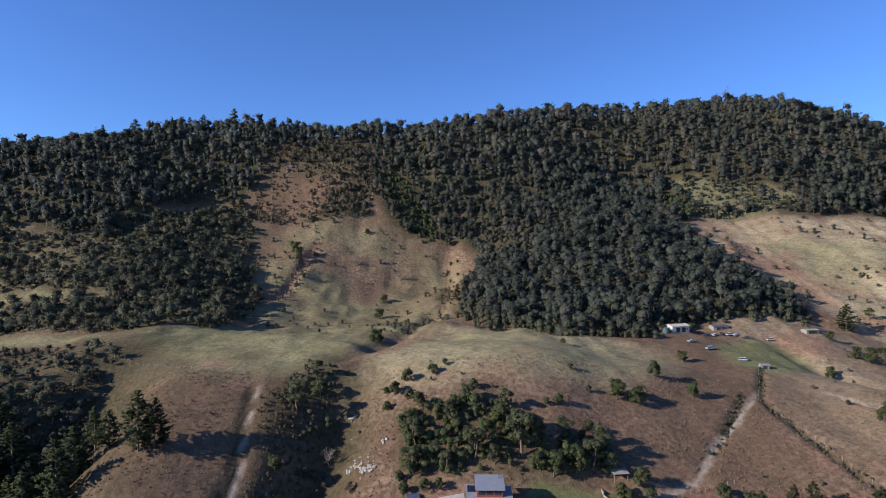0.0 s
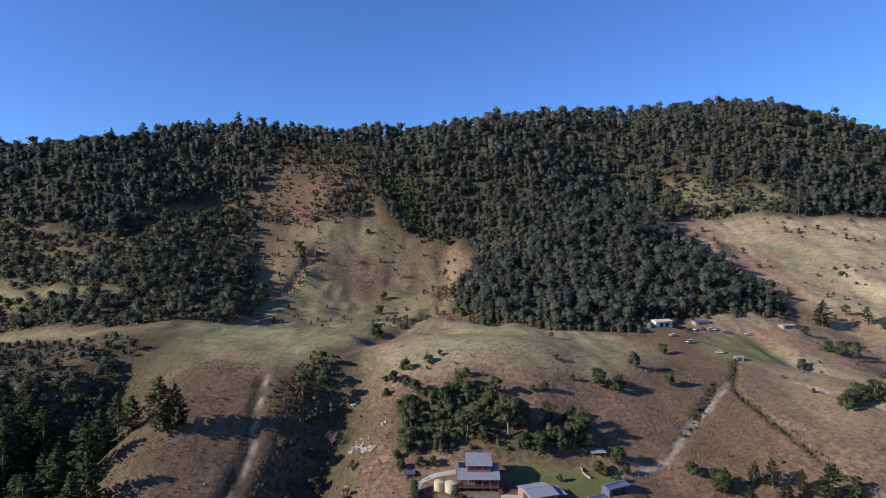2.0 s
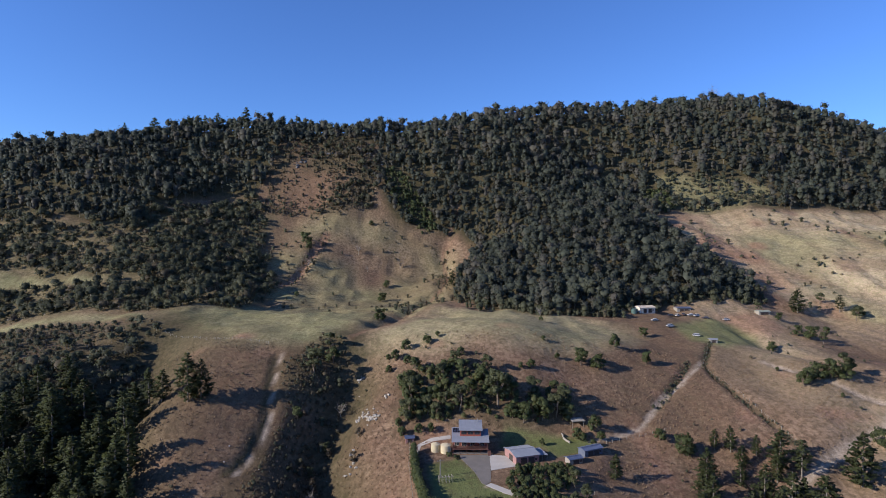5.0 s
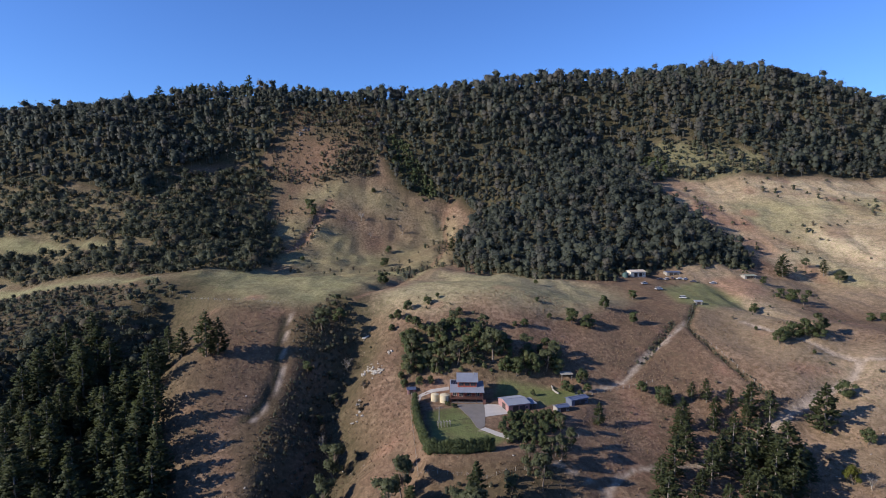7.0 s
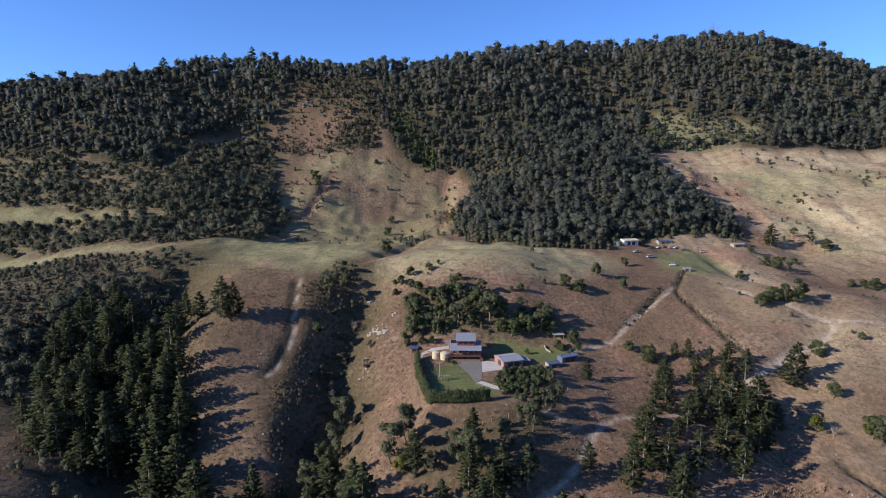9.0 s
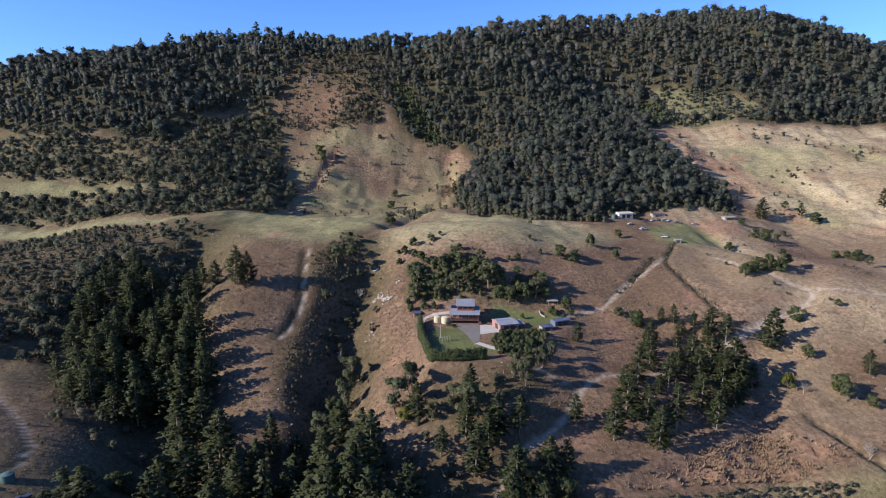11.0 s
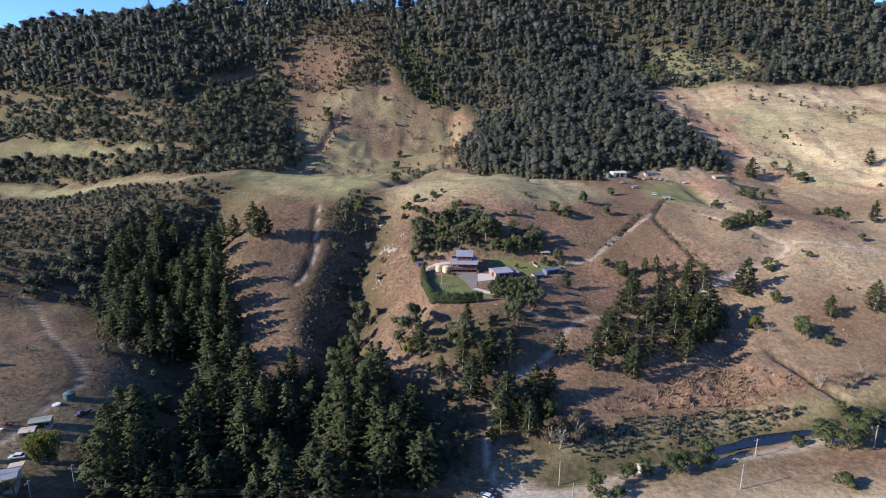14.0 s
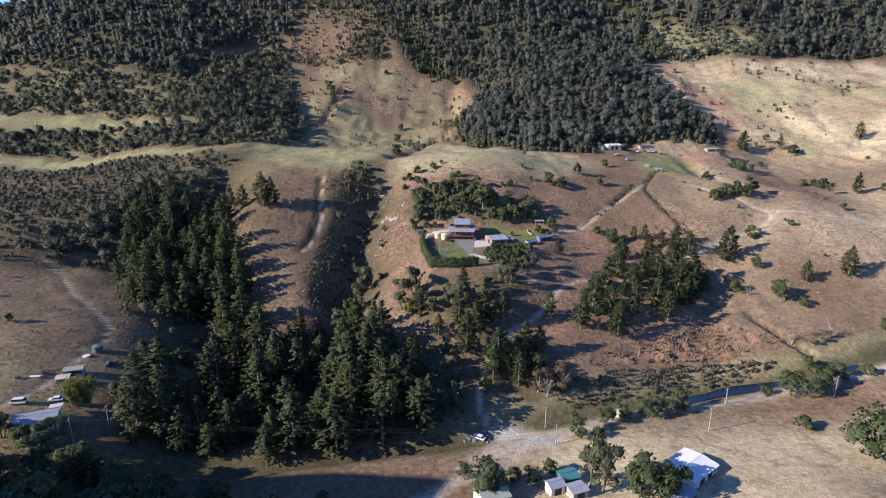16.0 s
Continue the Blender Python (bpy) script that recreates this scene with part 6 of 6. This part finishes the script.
# creek water, level across, falling gently along
def creek_water():
    WATER, n, l, b = material("still dark creek water", (0.010, 0.014, 0.022), 0.08)
    b.inputs["Specular IOR Level"].default_value = 0.4
    bumped(n, l, b, noise_of(n, l, 1.2, 3.0), 0.08, 0.02)
    line = [(240, 103), (215, 97), (182, 87), (164, 80), (144, 75), (128, 73), (114, 70), (93, 63), (71, 58), (54, 52)]
    pts = []
    for (x0, y0), (x1, y1) in zip(line[:-1], line[1:]):
        n_ = max(1, int(math.hypot(x1 - x0, y1 - y0) / 3))
        pts += [(x0 + (x1 - x0) * k / n_, y0 + (y1 - y0) * k / n_) for k in range(n_)]
    pts = np.array(pts)
    bed = height(pts[:, 0], pts[:, 1])
    level = np.minimum.accumulate(np.convolve(np.pad(bed, 8, mode="edge"), np.ones(17) / 17, "valid")) + 0.12
    d = np.gradient(pts, axis=0)
    nrm = np.stack([-d[:, 1], d[:, 0]], 1) / np.linalg.norm(d, axis=1)[:, None]
    wide = 2.7 + 0.9 * np.sin(np.arange(len(pts)) * 0.7)
    rows = [np.c_[pts + nrm * (wide * s)[:, None], level] for s in (-1, -0.4, 0.4, 1)]
    v = np.stack(rows, 1).reshape(-1, 3)
    f = [(i * 4 + k, i * 4 + k + 1, i * 4 + k + 5, i * 4 + k + 4) for i in range(len(pts) - 1) for k in range(3)]
    me = raw_mesh("water", v, np.array(f), [WATER])
    return tagged(new("water", me), "still dark blue creek water", "creek", kind="structure")


creek_water()


# the culvert drain, swing frame, yard odds and ends
def swing_frame(x, y):
    s = empty_thing("swing_frame", x, y, None, 15, 1.0, "pale timber play frame on the lawn", "play frame")
    for px in np.linspace(-2.2, 2.2, 5):
        box_part("leg", GREY_WOOD, s, px, -0.7, -0.2, 0.12, 0.12, 2.0)
        box_part("back_leg", GREY_WOOD, s, px, 0.7, -0.2, 0.12, 0.12, 2.0)
        box_part("rafter", GREY_WOOD, s, px, 0, 1.8, 0.14, 2.0, 0.14)
    box_part("top_rail", GREY_WOOD, s, 0, -0.7, 1.94, 4.8, 0.12, 0.12)
    return s


swing_frame(4.6, 142.6)


def pergola(x, y):
    s = empty_thing("pergola", x, y, None, 8, 1.0, "weathered garden pergola under trees", "pergola")
    for px in (-2.2, 2.2):
        for py in (-1.4, 1.4):
            box_part("post", GREY_WOOD, s, px, py, -0.4, 0.14, 0.14, 2.9)
    roof_part("roof", GREY_WOOD, s, [(-2.7, 1.8, 2.9), (2.7, 1.8, 2.9), (2.7, -1.8, 2.5), (-2.7, -1.8, 2.5)], 0.08)


pergola(56.4, 184.6)
wall_line = [(49.8, 182.4), (50.0, 179.6), (50.6, 177.0), (51.6, 175.0)]
for (x0, y0), (x1, y1) in zip(wall_line[:-1], wall_line[1:]):
    w = empty_thing("garden_wall", (x0 + x1) / 2, (y0 + y1) / 2, None, math.degrees(math.atan2(y1 - y0, x1 - x0)), 1.0, "low weathered grey garden edging", "wall", "garden wall pieces")
    box_part("wall_block", GREY_WOOD, w, 0, 0, -0.4, math.hypot(x1 - x0, y1 - y0), 0.35, 1.1, bevel=0.04)
lid = empty_thing("tank_lid", -121.5, 56.7, None, 0, 1.0, "round white concrete tank lid on the grass", "tank lid")
bm = bmesh.new()
bm_tube(bm, 0, 0, -0.3, 1.3, 0.55, 24)
bm_tube(bm, 0, 0, 0.24, 1.15, 0.1, 24)
part("lid", bm, ROOF_WHITE, lid)
boat = empty_thing("dinghy", -127.5, 39.3, None, 8, 1.0, "white upturned dinghy on the grass", "boat")
bm = bmesh.new()
bm_box(bm, 0, 0, 0, 3.6, 1.0, 0.45, bevel=0.2)
part("hull", bm, CAR_WHITE, boat)
for x, y in ((-131.9, 36.9), (-127.5, 42.0), (-126.2, 42.6)):
    j = empty_thing("scrap_heap", x, y, None, x * 9, 1.0, "low heap of rusty scrap on grass", "scrap heap", "scrap heaps")
    for k in range(7):
        box_part("scrap_piece", TIMBER, j, rrng.normal(scale=0.6), rrng.normal(scale=0.4), 0.1 * k - 0.1, rrng.uniform(0.3, 1.2), rrng.uniform(0.2, 0.6), rrng.uniform(0.2, 0.4), rrng.uniform(0, 90), 0.03)


def bamboo(x, y):
    r = np.random.default_rng(17)
    b = empty_thing("bamboo_clump", x, y, None, 0, 1.0, "tall yellow-green bamboo clump fanning outwards", "bamboo")
    culms, lumps = [], []
    for k in range(46):
        a, lean = r.uniform(0, 6.28), r.uniform(0.5, 3.6)
        tall = r.uniform(7, 11.5) - lean * 0.5
        pts = [(0.9 * math.cos(a) * (lean / 3.6) + lean * math.cos(a) * u**2.2, 0.6 * math.sin(a) + lean * math.sin(a) * u**2.2, tall * u - 0.4) for u in (0, 0.35, 0.7, 1.0)]
        culms.append(post_quads(pts, (0.06, 0.05, 0.035, 0.01), 4))
        for u in (0.2, 0.36, 0.5, 0.64, 0.78, 0.92):
            lumps.append((lean * math.cos(a) * u**2.2 + 0.6 * math.cos(a) * lean / 3.6, lean * math.sin(a) * u**2.2 + 0.5 * math.sin(a), tall * u, 0.6, 1.5))
    sub("culms", raw_mesh("culms", *join(*culms), [CREAM]), b)
    v, f, w = leaf_cloud(r, lumps, 3000, 0.24)
    sub("leaves", raw_mesh("bamboo_leaves", v, f, [YELLOW_LEAF], floats=[("tint", tints(r, len(v)))]), b)


bamboo(-109.0, 30.0)
bamboo(-106.0, 31.5)


def palm_meshes(rng, tall):
    stem = post_quads([(0, 0, -0.5), (0.15, 0, tall * 0.5), (0.1, 0.1, tall)], (0.2, 0.16, 0.13), 7)
    quads = []
    for k in range(18):
        a, out = k * 2.4, rng.uniform(1.9, 2.6)
        for s in np.linspace(0.12, 1.0, 9):
            c = np.array([math.cos(a) * out * s, math.sin(a) * out * s, tall + 1.1 * s - 1.9 * s * s])
            side = np.array([-math.sin(a), math.cos(a), -0.35]) * 0.42 * (1.1 - s * 0.7)
            ahead = np.array([math.cos(a), math.sin(a), -0.3]) * 0.16
            for w in (-1, 1):
                quads.append(np.stack([c - ahead, c + side * w + ahead * 0.5 * 1.0 + np.array([0, 0, -0.1 if w < 0 else -0.1]), c + side * w * 1.05 + ahead * 1.6 - np.array([0, 0, 0.12]), c + ahead]))
    v = np.concatenate(quads)
    f = np.arange(len(v)).reshape(-1, 4)
    return raw_mesh("palm_trunk", *stem, [BARK]), raw_mesh("palm_fronds", v, f, [BROAD_LEAF], floats=[("tint", np.full(len(v), 0.5))])


PALMS = [palm_meshes(np.random.default_rng(k), 5.0) for k in (1, 2)]
stand("garden_palm", ("trunk", "fronds"), PALMS, [(-124, 14, 6), (-121, 11, 7), (-118, 12, 5), (-106, 17, 6), (-104, 20, 5), (-127, 18, 5), (-114, 12, 6)], 6, "green garden palm beside the house", "palm", "palms round the western house")


# ---- dry grass tussocks over the nearer slopes ----
def tussocks(name, ring, step, size, label, chance):
    r = np.random.default_rng(len(name))
    s = scatter(r, ring, step, chance)
    x, y = s[:, 0], s[:, 1]
    z = height(x, y)
    n = len(x)
    w, h = r.uniform(*size, n), r.uniform(0.9, 1.9, n)
    a = r.uniform(0, 6.28, n)
    blades = 6
    v = np.empty((n, blades, 3, 3))
    for k in range(blades):
        turn = a + k * 6.28 / blades + r.normal(scale=0.3, size=n)
        way = np.stack([np.cos(turn), np.sin(turn)], 1)
        side = np.stack([-way[:, 1], way[:, 0]], 1) * (w * 0.32)[:, None]
        foot = np.stack([x, y], 1) + way * (w * 0.25)[:, None]
        v[:, k, 0, :2], v[:, k, 1, :2] = foot - side, foot + side
        v[:, k, 2, :2] = foot + way * (w * r.uniform(0.5, 1.1, n))[:, None]
        v[:, k, :2, 2] = (z - 0.15)[:, None]
        v[:, k, 2, 2] = z + w * h * r.uniform(0.7, 1.2, n)
    faces = np.arange(n * blades * 3).reshape(-1, 3)
    tint = np.repeat(np.clip(r.normal(0.55, 0.22, n), 0, 1), blades * 3)
    return tagged(new(name, raw_mesh(name, v.reshape(-1, 3), faces, [TUSSOCK], floats=[("tint", tint)])), label, "grass", kind="stuff")


TUSSOCK, tn, tl, tb = material("dry grass tussock", (0.25, 0.18, 0.1), 0.95)
tl.new(mixed(tn, tl, attribute(tn, "tint"), (0.165, 0.110, 0.068), (0.255, 0.176, 0.114)), tb.inputs["Base Color"])
tb.inputs["Specular IOR Level"].default_value = 0.05
bare = lambda x, y: (1 - np.maximum.reduce([inside(x, y, HOUSE_PAD, 3), inside(x, y, FARM_LAWN, 3)])) * np.clip(0.6 + 0.7 * lattice(x, y, 12, 61), 0, 1) * (np.minimum.reduce([along(x, y, q)[0] for q in (SPUR_TRACK, FARM_TRACK, EAST_TRACK, DRIVE, HOUSE_DRIVE, WEST_TRACK)]) > 1.8) * (along(x, y, ROAD)[0] > 4.0) * (along(x, y, CREEK)[0] > 7.0)
tussocks("slope_tussocks", [(-100, 90), (-140, 235), (-40, 230), (120, 245), (235, 230), (240, 120), (120, 82), (30, 60), (-30, 100)], 1.7, (0.22, 0.5), "dry straw-coloured grass tussocks on the slopes", bare)
tussocks("bank_tussocks", BANK_SCARP, 0.85, (0.35, 0.9), "coarse dry tussocks on the broken creek bank", bare)
tussocks("meadow_tussocks", [(20, -8), (60, 40), (150, 52), (230, 70), (230, -8)], 4.2, (0.12, 0.3), "dry tufts of grass on the valley meadow", bare)
tussocks("western_tussocks", [(-160, 0), (-175, 130), (-120, 120), (-90, 30), (-100, 0)], 1.5, (0.18, 0.4), "dry grass tufts on the western slope", bare)
